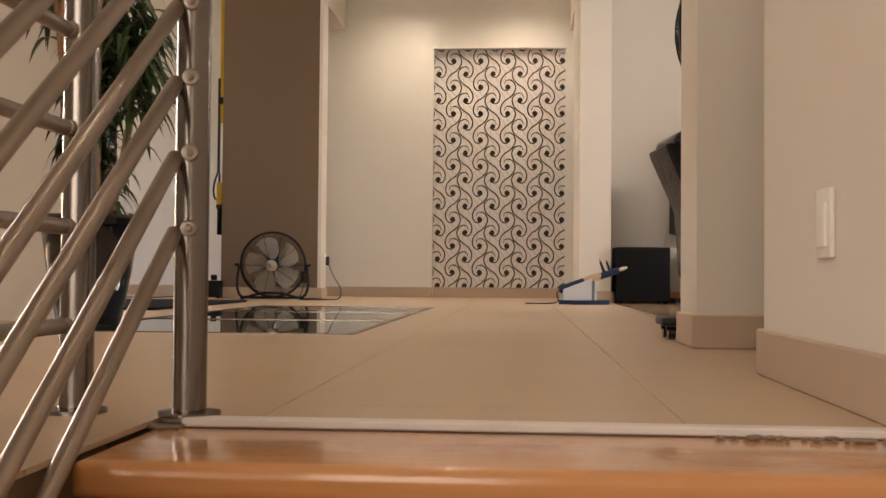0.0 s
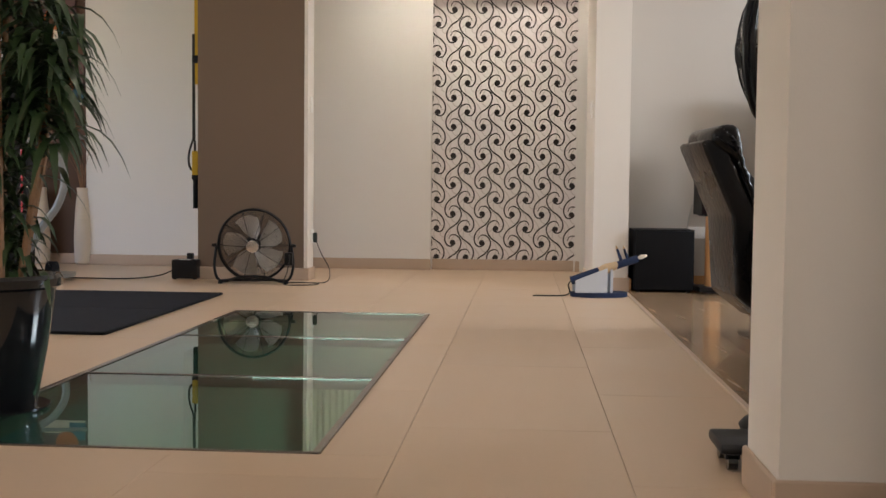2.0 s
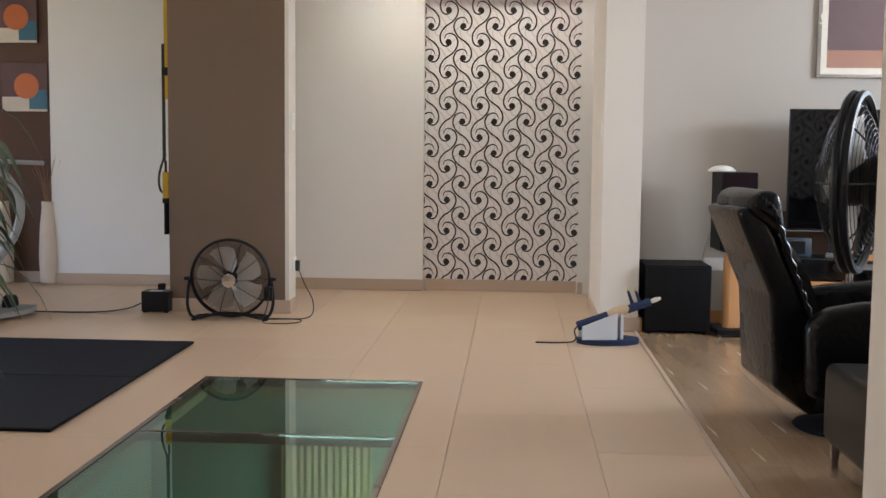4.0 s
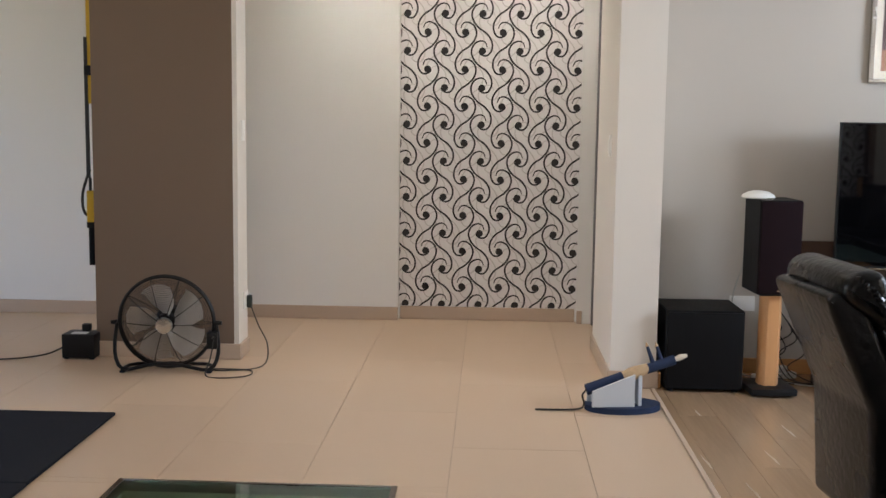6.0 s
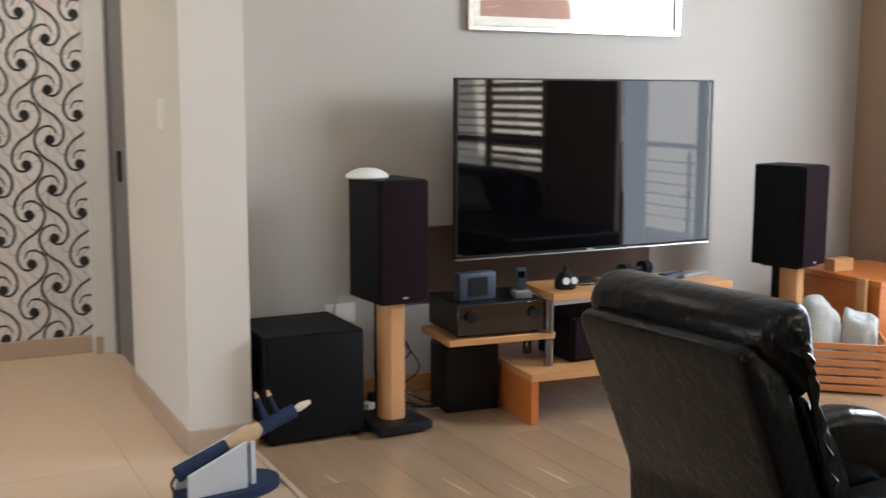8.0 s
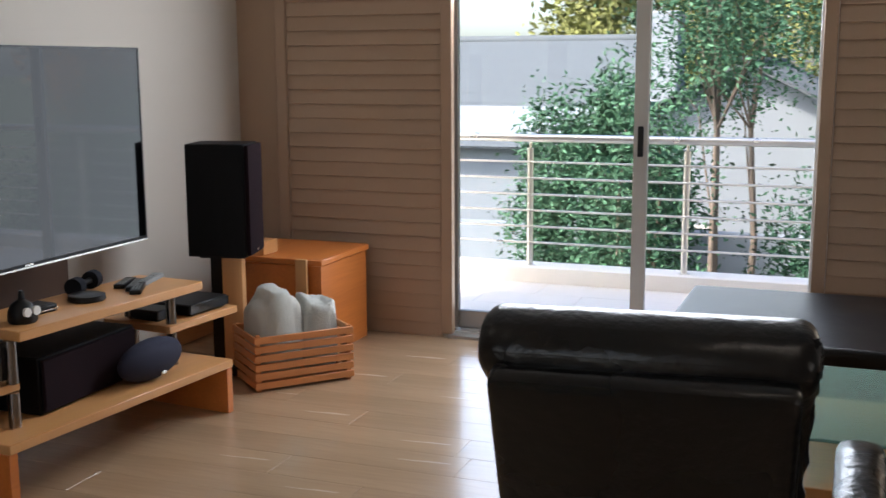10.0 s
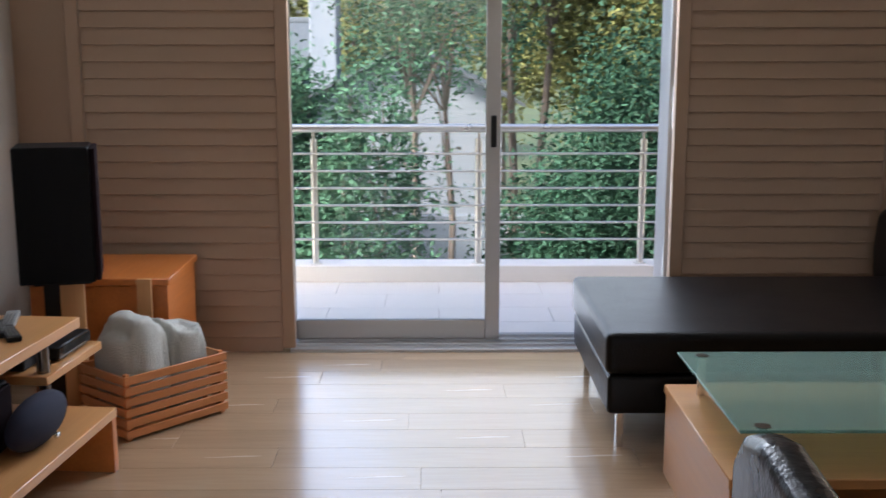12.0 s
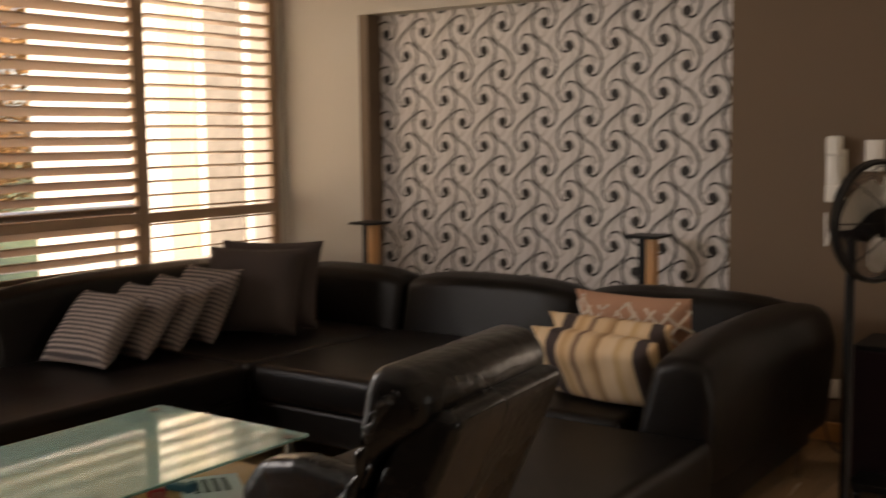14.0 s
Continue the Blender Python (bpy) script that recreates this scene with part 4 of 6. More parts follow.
structure("tv_backboard", B(1.62, 3.06, 9.425, 9.448, 0.44, 0.80), "wall_umber", "dark brown board on the wall under the television", "panel")

pic = thing("framed_picture", 2.585, 9.45, 1.724, 0, "framed glossy print with terracotta and mauve bands above the television", "picture")
w = 0.628
part("frame", box(box(box(box(bmesh.new(), -w, w, -0.03, 0, 0, 0.025, bevel=0.004), -w, w, -0.03, 0, 0.675, 0.7, bevel=0.004), -w, -w + 0.025, -0.03, 0, 0.025, 0.675), w - 0.025, w, -0.03, 0, 0.025, 0.675), "silver", pic)
part("mount", B(-w + 0.025, w - 0.025, -0.012, -0.002, 0.025, 0.675), "vase", pic)
part("lower_band", B(-w + 0.07, w - 0.07, -0.0135, -0.0122, 0.07, 0.19), "art_pink", pic)
part("upper_band", B(-w + 0.07, w - 0.07, -0.0135, -0.0122, 0.19, 0.63), "art_dark", pic)
g = part("glazing", B(-w + 0.025, w - 0.025, -0.02, -0.018, 0.025, 0.675), "glass", pic)
g.visible_shadow = False

# ---- lounge: media bench ----
mb = thing("media_bench", 2.50, 8.956, 0, -5.5, "beech media bench with offset shelves and steel posts", "tv bench")
part("top_shelf", B(-0.44, 0.505, -0.222, 0.11, 0.525, 0.56, bevel=0.003), "beech", mb)
part("lower_shelf", B(-0.58, 0.58, -0.30, 0.33, 0.192, 0.225, bevel=0.003), "beech", mb)
for x in (-0.58, 0.545):
    part("side_panel", B(x, x + 0.035, -0.295, 0.33, 0, 0.191, bevel=0.002), "pine", mb)
part("left_shelf", B(-0.91, -0.40, -0.165, 0.185, 0.345, 0.375, bevel=0.003), "beech", mb)
part("right_shelf", B(0.36, 0.80, -0.165, 0.185, 0.365, 0.395, bevel=0.003), "beech", mb)
for x, y, za, zb in ((-0.432, -0.165, 0.345, 0.375), (0.41, -0.13, 0.365, 0.395), (-0.42, 0.08, 0.345, 0.375), (0.42, 0.08, 0.365, 0.395)):
    part("post", tube(tube(bmesh.new(), [(x, y, 0.2255), (x, y, za - 0.0005)], 0.021, 18), [(x, y, zb + 0.0005), (x, y, 0.5245)], 0.021, 18), "steel", mb)


def on_bench(name, x, y, z, label, cat, rz=0):
    m = mb.matrix_world @ pose(x, y, z, 0, 0, rz)
    ob = thing(name, 0, 0, 0, 0, label, cat)
    ob.matrix_world = m
    return ob


av = on_bench("av_receiver", -0.655, 0.02, 0.375, "black audio receiver on the bench shelf", "receiver")
part("case", B(-0.215, 0.215, -0.17, 0.17, 0.012, 0.15, bevel=0.004), "black", av)
part("front_panel", B(-0.213, 0.213, -0.178, -0.171, 0.014, 0.148, bevel=0.003), "black_gloss", av)
for x in (-0.15, 0.15):
    part("knob", tube(bmesh.new(), [(x, -0.195, 0.095), (x, -0.178, 0.095)], 0.026, 20), "black", av)
for x in (-0.18, 0.18):
    part("foot", tube(bmesh.new(), [(x, -0.12, 0), (x, -0.12, 0.012)], 0.02, 12), "rubber", av)
rd = on_bench("table_radio", -0.745, -0.05, 0.5255, "small slate blue table radio standing on the receiver", "radio", 8)
part("case", B(-0.095, 0.095, -0.03, 0.03, 0, 0.125, bevel=0.012, seg=2), "slate", rd)
part("grille", B(-0.05, 0.05, -0.034, -0.0305, 0.02, 0.105, bevel=0.002), "black", rd)
ph = on_bench("cordless_phone", -0.52, -0.06, 0.5255, "dark cordless phone in its charging dock", "phone", -10)
part("dock", B(-0.04, 0.04, -0.045, 0.045, 0, 0.03, bevel=0.008, seg=2), "grey_plastic", ph)
part("handset", B(-0.024, 0.024, 0.0, 0.024, 0.03, 0.13, bevel=0.008, seg=2), "slate", ph)
part("display", B(-0.016, 0.016, -0.003, 0.0, 0.085, 0.115), "screen", ph)
ow = on_bench("owl_figure", -0.33, -0.12, 0.56, "small dark owl-shaped gadget with two white eyes", "ornament")
part("body", lathe(bmesh.new(), [(0.045, 0), (0.05, 0.01), (0.048, 0.04), (0.035, 0.065), (0.012, 0.08), (0.008, 0.11)], 24), "black", ow)
for x in (-0.02, 0.02):
    part("eye", tube(bmesh.new(), [(x, -0.05, 0.042), (x, -0.04, 0.042)], 0.016, 16), "white_plastic", ow)
hb = on_bench("set_top_box", -0.19, -0.04, 0.56, "small black and silver streaming box", "set-top box")
part("case", B(-0.05, 0.05, -0.05, 0.05, 0, 0.028, bevel=0.006), "black", hb)
part("trim", B(-0.051, 0.051, -0.051, 0.051, 0.008, 0.012), "silver", hb)
pk = on_bench("charging_puck", 0.03, -0.06, 0.56, "flat round black device", "device")
part("body", lathe(bmesh.new(), [(0.065, 0), (0.07, 0.006), (0.068, 0.022), (0.05, 0.027)], 28), "black", pk)


def remote(x, y, rz, ln, m, z=0.56):
    r = on_bench("remote_control", x, y, z, "slim black remote control lying on the bench", "remote control", rz)
    r["group"] = "remote controls"
    part("body", B(-ln / 2, ln / 2, -0.022, 0.022, 0, 0.018, bevel=0.005, seg=2), m, r)
    bm = bmesh.new()
    for i in range(6):
        for j in (-0.011, 0, 0.011):
            box(bm, -ln * 0.4 + i * ln * 0.12, -ln * 0.4 + i * ln * 0.12 + 0.009, j - 0.003, j + 0.003, 0.018, 0.0205)
    part("keypad", bm, "grey_plastic", r)


remote(0.25, -0.11, 35, 0.17, "black")
remote(0.30, -0.055, 30, 0.19, "black")
remote(0.41, -0.03, 20, 0.2, "grey_plastic")
remote(0.31, 0.01, 25, 0.16, "black")
db = on_bench("dumbbell", 0.14, 0.06, 0.56, "small black dumbbell at the back of the bench", "dumbbell", 20)
part("bar", tube(bmesh.new(), [(-0.06, 0, 0.035), (0.06, 0, 0.035)], 0.012, 10), "black", db)
for x in (-0.075, 0.075):
    part("weight", tube(bmesh.new(), [(x - 0.022, 0, 0.035), (x + 0.022, 0, 0.035)], 0.035, 18), "rubber", db)
ce = on_bench("centre_speaker", -0.06, 0.0, 0.2255, "black centre speaker on the lower shelf", "speaker", 6)
part("cabinet", B(-0.27, 0.27, -0.13, 0.15, 0, 0.205, bevel=0.005), "vinyl", ce)
part("grille", B(-0.26, 0.26, -0.147, -0.131, 0.008, 0.197, bevel=0.005), "cloth", ce)
ov = on_bench("oval_speaker", 0.20, -0.20, 0.2255, "navy cloth oval speaker leaning on the lower shelf", "speaker", 0)
bm = bmesh.new()
bmesh.ops.create_uvsphere(bm, u_segments=32, v_segments=18, radius=1)
bmesh.ops.transform(bm, matrix=pose(0, 0, 0.083, 14) @ Matrix.Diagonal((0.17, 0.06, 0.085, 1)), verts=bm.verts[:])
part("body", bm, "navy_cloth", ov)
part("badge", B(-0.013, 0.013, -0.068, -0.055, 0.03, 0.045, bevel=0.003), "silver", ov)
gb = on_bench("game_console", 0.655, -0.03, 0.395, "flat black media player on the side shelf", "media player")
part("case", B(-0.13, 0.13, -0.1, 0.1, 0.006, 0.05, bevel=0.006), "black", gb)
part("front_panel", B(-0.125, 0.125, -0.104, -0.1005, 0.01, 0.046), "black_gloss", gb)
part("foot", B(-0.1, 0.1, -0.08, 0.08, 0, 0.006), "rubber", gb)
mp = on_bench("media_player", 0.455, 0.02, 0.395, "small matt black disc player on the side shelf", "media player")
part("case", B(-0.055, 0.055, -0.09, 0.09, 0.004, 0.045, bevel=0.005), "black", mp)
part("foot", B(-0.045, 0.045, -0.08, 0.08, 0, 0.004), "rubber", mp)
sw = on_bench("black_box", -0.73, 0.09, 0.0, "black electronics box on the floor under the shelf", "box")
part("case", B(-0.13, 0.13, -0.09, 0.11, 0.0, 0.3, bevel=0.005), "black", sw)
part("lid", B(-0.128, 0.128, -0.088, 0.108, 0.3, 0.306, bevel=0.002), "black", sw)

wall_plate("wall_socket", pose(1.30, 9.45, 0.42, 0, 0, 0), 0.15, 0.09, "white double wall socket behind the speaker", "socket", False)
cable("speaker_cable", [(1.24, 9.17, 0.7), (1.2, 9.25, 0.5), (1.21, 9.3, 0.25), (1.25, 9.3, 0.05), (1.4, 9.28, 0.006), (1.62, 9.12, 0.006), (1.75, 9.16, 0.006)], 0.004, "pale speaker cable hanging behind the stand", "throw")
for k, (x, z) in enumerate(((1.47, 0.3), (1.53, 0.36), (1.58, 0.28), (1.5, 0.4), (1.44, 0.42))):
    cable("power_cable", [(x, 9.38, z), (x + 0.06, 9.3, z - 0.12), (x - 0.04, 9.28, z - 0.2), (x + 0.02, 9.24, 0.03), (x + 0.05 + 0.03 * k, 9.16, 0.006), (x + 0.22, 9.2, 0.006)], 0.0035, "tangled black power cable by the bench")
pa = thing("power_strip", 1.47, 9.3, 0, 20, "white power strip with plugs on the floor", "power strip")
part("body", B(-0.14, 0.14, -0.028, 0.028, 0, 0.035, bevel=0.006), "white_plastic", pa)
for x in (-0.09, -0.02, 0.06):
    part("plug", B(x - 0.02, x + 0.02, -0.02, 0.02, 0.035, 0.075, bevel=0.006), "black" if x < 0 else "white_plastic", pa)

# ---- lounge: chest and crate ----
ch = thing("wooden_chest", 4.155, 8.895, 0, 0, "orange pine chest with hinged lid by the shutters", "chest")
part("body", B(-0.26, 0.26, -0.27, 0.3, 0.0, 0.462, bevel=0.003), "pine", ch)
part("lid", B(-0.272, 0.272, -0.282, 0.305, 0.465, 0.495, bevel=0.004), "pine", ch)
part("corner_board", B(-0.2615, -0.255, -0.272, -0.22, 0.0, 0.462), "pine", ch)
wb = thing("wooden_block", 3.98, 8.98, 0.495, 0, "small pale wooden box lying on the chest", "box")
part("block", B(-0.07, 0.07, -0.035, 0.035, 0, 0.068, bevel=0.003), "beech", wb)
ld = thing("leaning_board", 3.862, 8.80, 0, 0, "narrow upright beech board leaning at the chest", "board")
part("board", B(-0.012, 0.006, -0.12, -0.06, 0, 0.5, bevel=0.002), "beech_z", ld)

cr = thing("slatted_crate", 3.575, 8.61, 0, -40.6, "slatted orange pine crate holding grey throws", "crate")
for s, yy in ((-1, -0.15), (1, 0.15)):
    for k in range(6):
        part("slat", B(-0.235, 0.235, yy - 0.005, yy + 0.005, 0.012 + k * 0.041, 0.043 + k * 0.041, bevel=0.002), "crate", cr)
for s, xx in ((-1, -0.229), (1, 0.229)):
    for k in range(6):
        part("end_slat", B(xx - 0.005, xx + 0.005, -0.144, 0.144, 0.012 + k * 0.041, 0.043 + k * 0.041, bevel=0.002), "crate_y", cr)
for x in (-0.215, 0.215):
    for y in (-0.135, 0.135):
        part("corner_batten", B(x - 0.009, x + 0.009, y - 0.009, y + 0.009, 0, 0.255), "crate", cr)
part("bottom_board", B(-0.22, 0.22, -0.14, 0.14, 0.012, 0.022), "crate", cr)


def throw(x, y, sx, sy, sz, seed, rz):
    """A rolled fleece throw: a lumpy upright bundle with folds."""
    bm = bmesh.new()
    bmesh.ops.create_uvsphere(bm, u_segments=40, v_segments=28, radius=1)
    for v in bm.verts:
        p = v.co.copy()
        q = Vector((math.copysign(abs(p.x) ** 0.6, p.x), math.copysign(abs(p.y) ** 0.6, p.y), math.copysign(abs(p.z) ** 0.55, p.z)))
        f = noise.noise(p * 1.6 + Vector((seed, 0, 0))) * 0.16 + noise.noise(Vector((p.x * 5, p.y * 5, p.z * 2 + seed))) * 0.07
        top = max(0, p.z) ** 2
        f += top * 0.16 * math.sin(4.2 * p.x + seed) - 0.1 * top * (1 - min(1, abs(p.y) * 1.5))
        v.co = Vector((q.x * sx * (1 + f), q.y * sy * (1 + f), (q.z * (1 + f * 0.8) + 1) * sz))
    b = solo("throw_blanket", bm, "throw", "pale grey fleece throw stuffed in the crate", "blanket", "throws in the crate", at=cr.matrix_world @ pose(x, y, 0.024, 0, 0, rz), smooth=60)
    return b


throw(-0.09, 0.0, 0.11, 0.115, 0.2, 1.3, 8)
throw(0.11, 0.0, 0.085, 0.11, 0.18, 4.1, -4)

# ---- lounge: armchair ----
ac = thing("leather_armchair", 1.225, 6.588, 0, 0, "black leather recliner armchair on a swivel foot", "armchair")


def slab(outline, y0, y1, bevel, seg=4):
    """A padded board: a side outline in x and z, with round edges."""
    bm = bmesh.new()
    prism(bm, outline, y0, y1, "Y")
    bmesh.ops.bevel(bm, geom=bm.edges[:], offset=bevel, segments=seg, affect="EDGES", profile=0.55)
    return bm


BACK_TURN = Matrix.Translation((-0.3, -0.066, 0)) @ Matrix.Rotation(radians(6), 4, "Z") @ Matrix.Translation((0.3, 0, 0))


def turned(bm):
    bmesh.ops.transform(bm, matrix=BACK_TURN, verts=bm.verts[:])
    return bm


part("back_shell", turned(slab([(-0.09, 0.09), (0.02, 0.10), (-0.06, 0.45), (-0.155, 0.62), (-0.31, 0.94), (-0.385, 0.975), (-0.43, 0.965), (-0.425, 0.935), (-0.275, 0.60), (-0.25, 0.22)], -0.228, 0.228, 0.022)), "leather", ac, "smooth leather back shell")
part("back_cushion", turned(slab([(-0.07, 0.40), (-0.03, 0.44), (-0.205, 0.83), (-0.28, 0.90), (-0.16, 0.66)], -0.24, 0.24, 0.045)), "leather", ac)
part("headrest", turned(slab([(-0.385, 0.955), (-0.27, 0.88), (-0.25, 0.85), (-0.23, 0.90), (-0.248, 0.995), (-0.265, 1.045), (-0.345, 1.045), (-0.385, 1.005)], -0.254, 0.254, 0.034, 5)), "leather", ac, "rolled leather headrest")
for s in (-1, 1):
    bm = bmesh.new()
    line = smooth_line([Vector((-0.35, s * 0.238, 1.02)), Vector((-0.305, s * 0.249, 0.985)), Vector((-0.268, s * 0.248, 0.93)), Vector((-0.175, s * 0.238, 0.69)), Vector((-0.10, s * 0.242, 0.5))], 12)
    line = [p + Vector((0.003 * math.sin(k * 1.9), 0.002 * math.cos(k * 2.3), 0)) for k, p in enumerate(line)]
    tube(bm, line, [0.011 + 0.004 * math.sin(k * 1.9) for k in range(len(line))], 8)
    part("gathered_seam", turned(bm), "leather", ac, "puckered leather seam")
part("seat", slab([(-0.08, 0.26), (0.54, 0.27), (0.59, 0.38), (0.53, 0.45), (0.0, 0.42)], -0.343, 0.143, 0.04), "leather", ac)
for s in (-1, 1):
    a, b = (0.145, 0.25) if s > 0 else (-0.45, -0.345)
    part("armrest", slab([(-0.12, 0.20), (0.5, 0.20), (0.60, 0.34), (0.60, 0.52), (0.53, 0.605), (0.4, 0.63), (0.1, 0.60), (-0.06, 0.57), (-0.14, 0.5)], a, b, 0.04), "leather", ac)
part("foot_plate", lathe(bmesh.new(), [(0.2, 0), (0.21, 0.01), (0.2, 0.02), (0.06, 0.035)], 40, (0.12, -0.1, 0)), "rubber", ac)
part("pedestal", tube(bmesh.new(), [(0.12, -0.1, 0.03), (0.12, -0.1, 0.27)], 0.035, 18), "chrome", ac)
part("under_frame", B(-0.06, 0.45, -0.32, 0.12, 0.12, 0.27, bevel=0.02, seg=2), "leather", ac)
part("lever", B(0.05, 0.2, -0.485, -0.452, 0.27, 0.3, bevel=0.008), "chrome", ac)

# ---- lounge: coffee table ----
ct = thing("coffee_table", 2.595, 6.165, 0, 0, "beech coffee table with raised frosted glass top", "coffee table")
part("top_board", B(-0.415, 0.415, -0.57, 0.57, 0.285, 0.315, bevel=0.003), "beech_y", ct)
part("end_panel", B(-0.405, 0.405, 0.535, 0.565, 0, 0.284, bevel=0.002), "beech", ct)
part("end_panel", B(-0.405, 0.405, -0.565, -0.535, 0, 0.284, bevel=0.002), "beech", ct)
part("centre_panel", B(-0.015, 0.015, -0.534, 0.534, 0.03, 0.284), "beech_y", ct)
part("shelf", B(-0.4, 0.4, -0.534, 0.534, 0.03, 0.055), "beech_y", ct)
gt = part("glass_top", B(-0.40, 0.35, -0.61, 0.545, 0.437, 0.447, bevel=0.002), "table_glass", ct, "frosted greenish glass")
for x in (-0.37, 0.30):
    for y in (-0.54, 0.475):
        part("pin", tube(bmesh.new(), [(x, y, 0.3155), (x, y, 0.4365)], 0.014, 16), "chrome", ct)
        part("disc", tube(bmesh.new(), [(x, y, 0.4475), (x, y, 0.4495)], 0.022, 18), "steel", ct)


def table_item(name, x, y, rz, label, cat, z=0.315):
    return thing(name, x, y, z, rz, label, cat)


pp = table_item("paper_sheet", 2.33, 5.87, -35, "printed white sheet of paper on the table", "paper")
part("sheet", B(-0.15, 0.15, -0.1, 0.1, 0, 0.0015), "paper", pp)
bm = bmesh.new()
for i in range(6):
    for j in range(4):
        box(bm, -0.02 + i * 0.024, -0.004 + i * 0.024, -0.06 + j * 0.032, -0.04 + j * 0.032, 0.0015, 0.0022)
part("printed_blocks", bm, "black", pp)
rp = table_item("red_toy", 2.40, 6.03, -30, "small red plastic piece on the table", "toy")
part("body", box(B(-0.06, 0.06, -0.02, 0.02, 0.0, 0.02, bevel=0.006, seg=2), 0.02, 0.05, -0.03, 0.03, 0, 0.026, bevel=0.006), "red", rp)
bp = table_item("blue_toy", 2.41, 5.93, 20, "small teal plastic piece on the table", "toy", 0.3172)
part("body", box(B(-0.05, 0.05, -0.018, 0.018, 0.0, 0.022, bevel=0.006, seg=2), -0.05, -0.02, -0.028, 0.028, 0, 0.028, bevel=0.006), "blue", bp)

# ---- lounge: sofa ----
sf = thing("sectional_sofa", 3.69, 5.12, 0, 0, "dark leather sectional sofa with long chaise and low rounded back", "sofa")
SX, SY = 3.58, 5.0


def soft(name, x0, x1, y0, y1, z0, z1, bevel=0.05, seg=5, sag=0.0, label=""):
    bm = B(x0 - SX, x1 - SX, y0 - SY, y1 - SY, z0, z1, bevel=bevel, seg=seg)
    return part(name, bm, "leather_brown", sf, label, 60)


soft("chaise_base", 3.12, 4.10, 4.72, 6.77, 0.13, 0.275, 0.02, 3)
soft("chaise_seat", 3.11, 4.11, 4.70, 6.78, 0.277, 0.435, 0.035)
soft("seat_base", 0.97, 4.10, 3.55, 4.69, 0.13, 0.275, 0.02, 3)
soft("seat_cushion", 2.08, 3.10, 3.62, 4.70, 0.277, 0.44, 0.045)
soft("seat_cushion", 1.30, 2.07, 3.62, 4.70, 0.277, 0.44, 0.045)
soft("corner_seat", 3.115, 4.1, 3.62, 4.695, 0.277, 0.438, 0.045)
soft("end_seat", 0.95, 1.92, 4.705, 5.68, 0.13, 0.425, 0.045)


def backrest(name, outline, y0, y1, turn, arch=0.05):
    bm = slab(outline, y0, y1, 0.05, 5)
    long = [e for e in bm.edges if abs(e.verts[0].co.y - e.verts[1].co.y) > 0.3]
    bmesh.ops.subdivide_edges(bm, edges=long, cuts=11, use_grid_fill=True)
    mid, half = (y0 + y1) / 2, (y1 - y0) / 2
    for v in bm.verts:
        u = abs(v.co.y - mid) / half
        if v.co.z > 0.3:
            v.co.z -= arch * u ** 3.5 * (v.co.z - 0.3) / 0.45
            v.co.x += 0.012 * noise.noise(v.co * 3.0) - 0.015 * (1 - u * u)
    bmesh.ops.transform(bm, matrix=turn, verts=bm.verts[:])
    part(name, bm, "leather_brown", sf, "", 60)


BK = [(0.0, 0.14), (0.36, 0.14), (0.42, 0.55), (0.38, 0.74), (0.26, 0.80), (0.12, 0.76), (0.07, 0.45)]
backrest("east_backrest", BK, -0.95, 0.80, pose(3.93 - SX, 4.56 - SY, 0))
BS = [(0.0, 0.14), (0.36, 0.14), (0.42, 0.55), (0.38, 0.70), (0.26, 0.745), (0.12, 0.71), (0.07, 0.45)]
backrest("south_backrest", BS, -0.515, 0.515, pose(2.595 - SX, 3.66 - SY, 0, 0, 0, -90))
backrest("south_backrest", BS, -0.5, 0.5, pose(1.575 - SX, 3.66 - SY, 0, 0, 0, -90))
backrest("corner_backrest", BS, -0.42, 0.42, pose(3.55 - SX, 3.66 - SY, 0, 0, 0, -90))
backrest("end_backrest", [(0.0, 0.14), (0.30, 0.14), (0.34, 0.55), (0.3, 0.70), (0.2, 0.735), (0.1, 0.70), (0.04, 0.45)], -0.72, 0.72, pose(1.28 - SX, 3.98 - SY, 0, 0, 0, 180))
for x, y in ((3.15, 6.72), (4.02, 6.72), (3.15, 4.76), (0.985, 5.62), (1.0, 3.62), (2.1, 4.66), (1.88, 5.62), (4.05, 3.62)):
    part("leg", prism(bmesh.new(), [(x - SX - 0.013, y - SY - 0.013), (x - SX + 0.013, y - SY - 0.013), (x - SX + 0.013, y - SY + 0.013), (x - SX - 0.013, y - SY + 0.013)], 0, 0.129), "chrome", sf, "polished chrome leg")


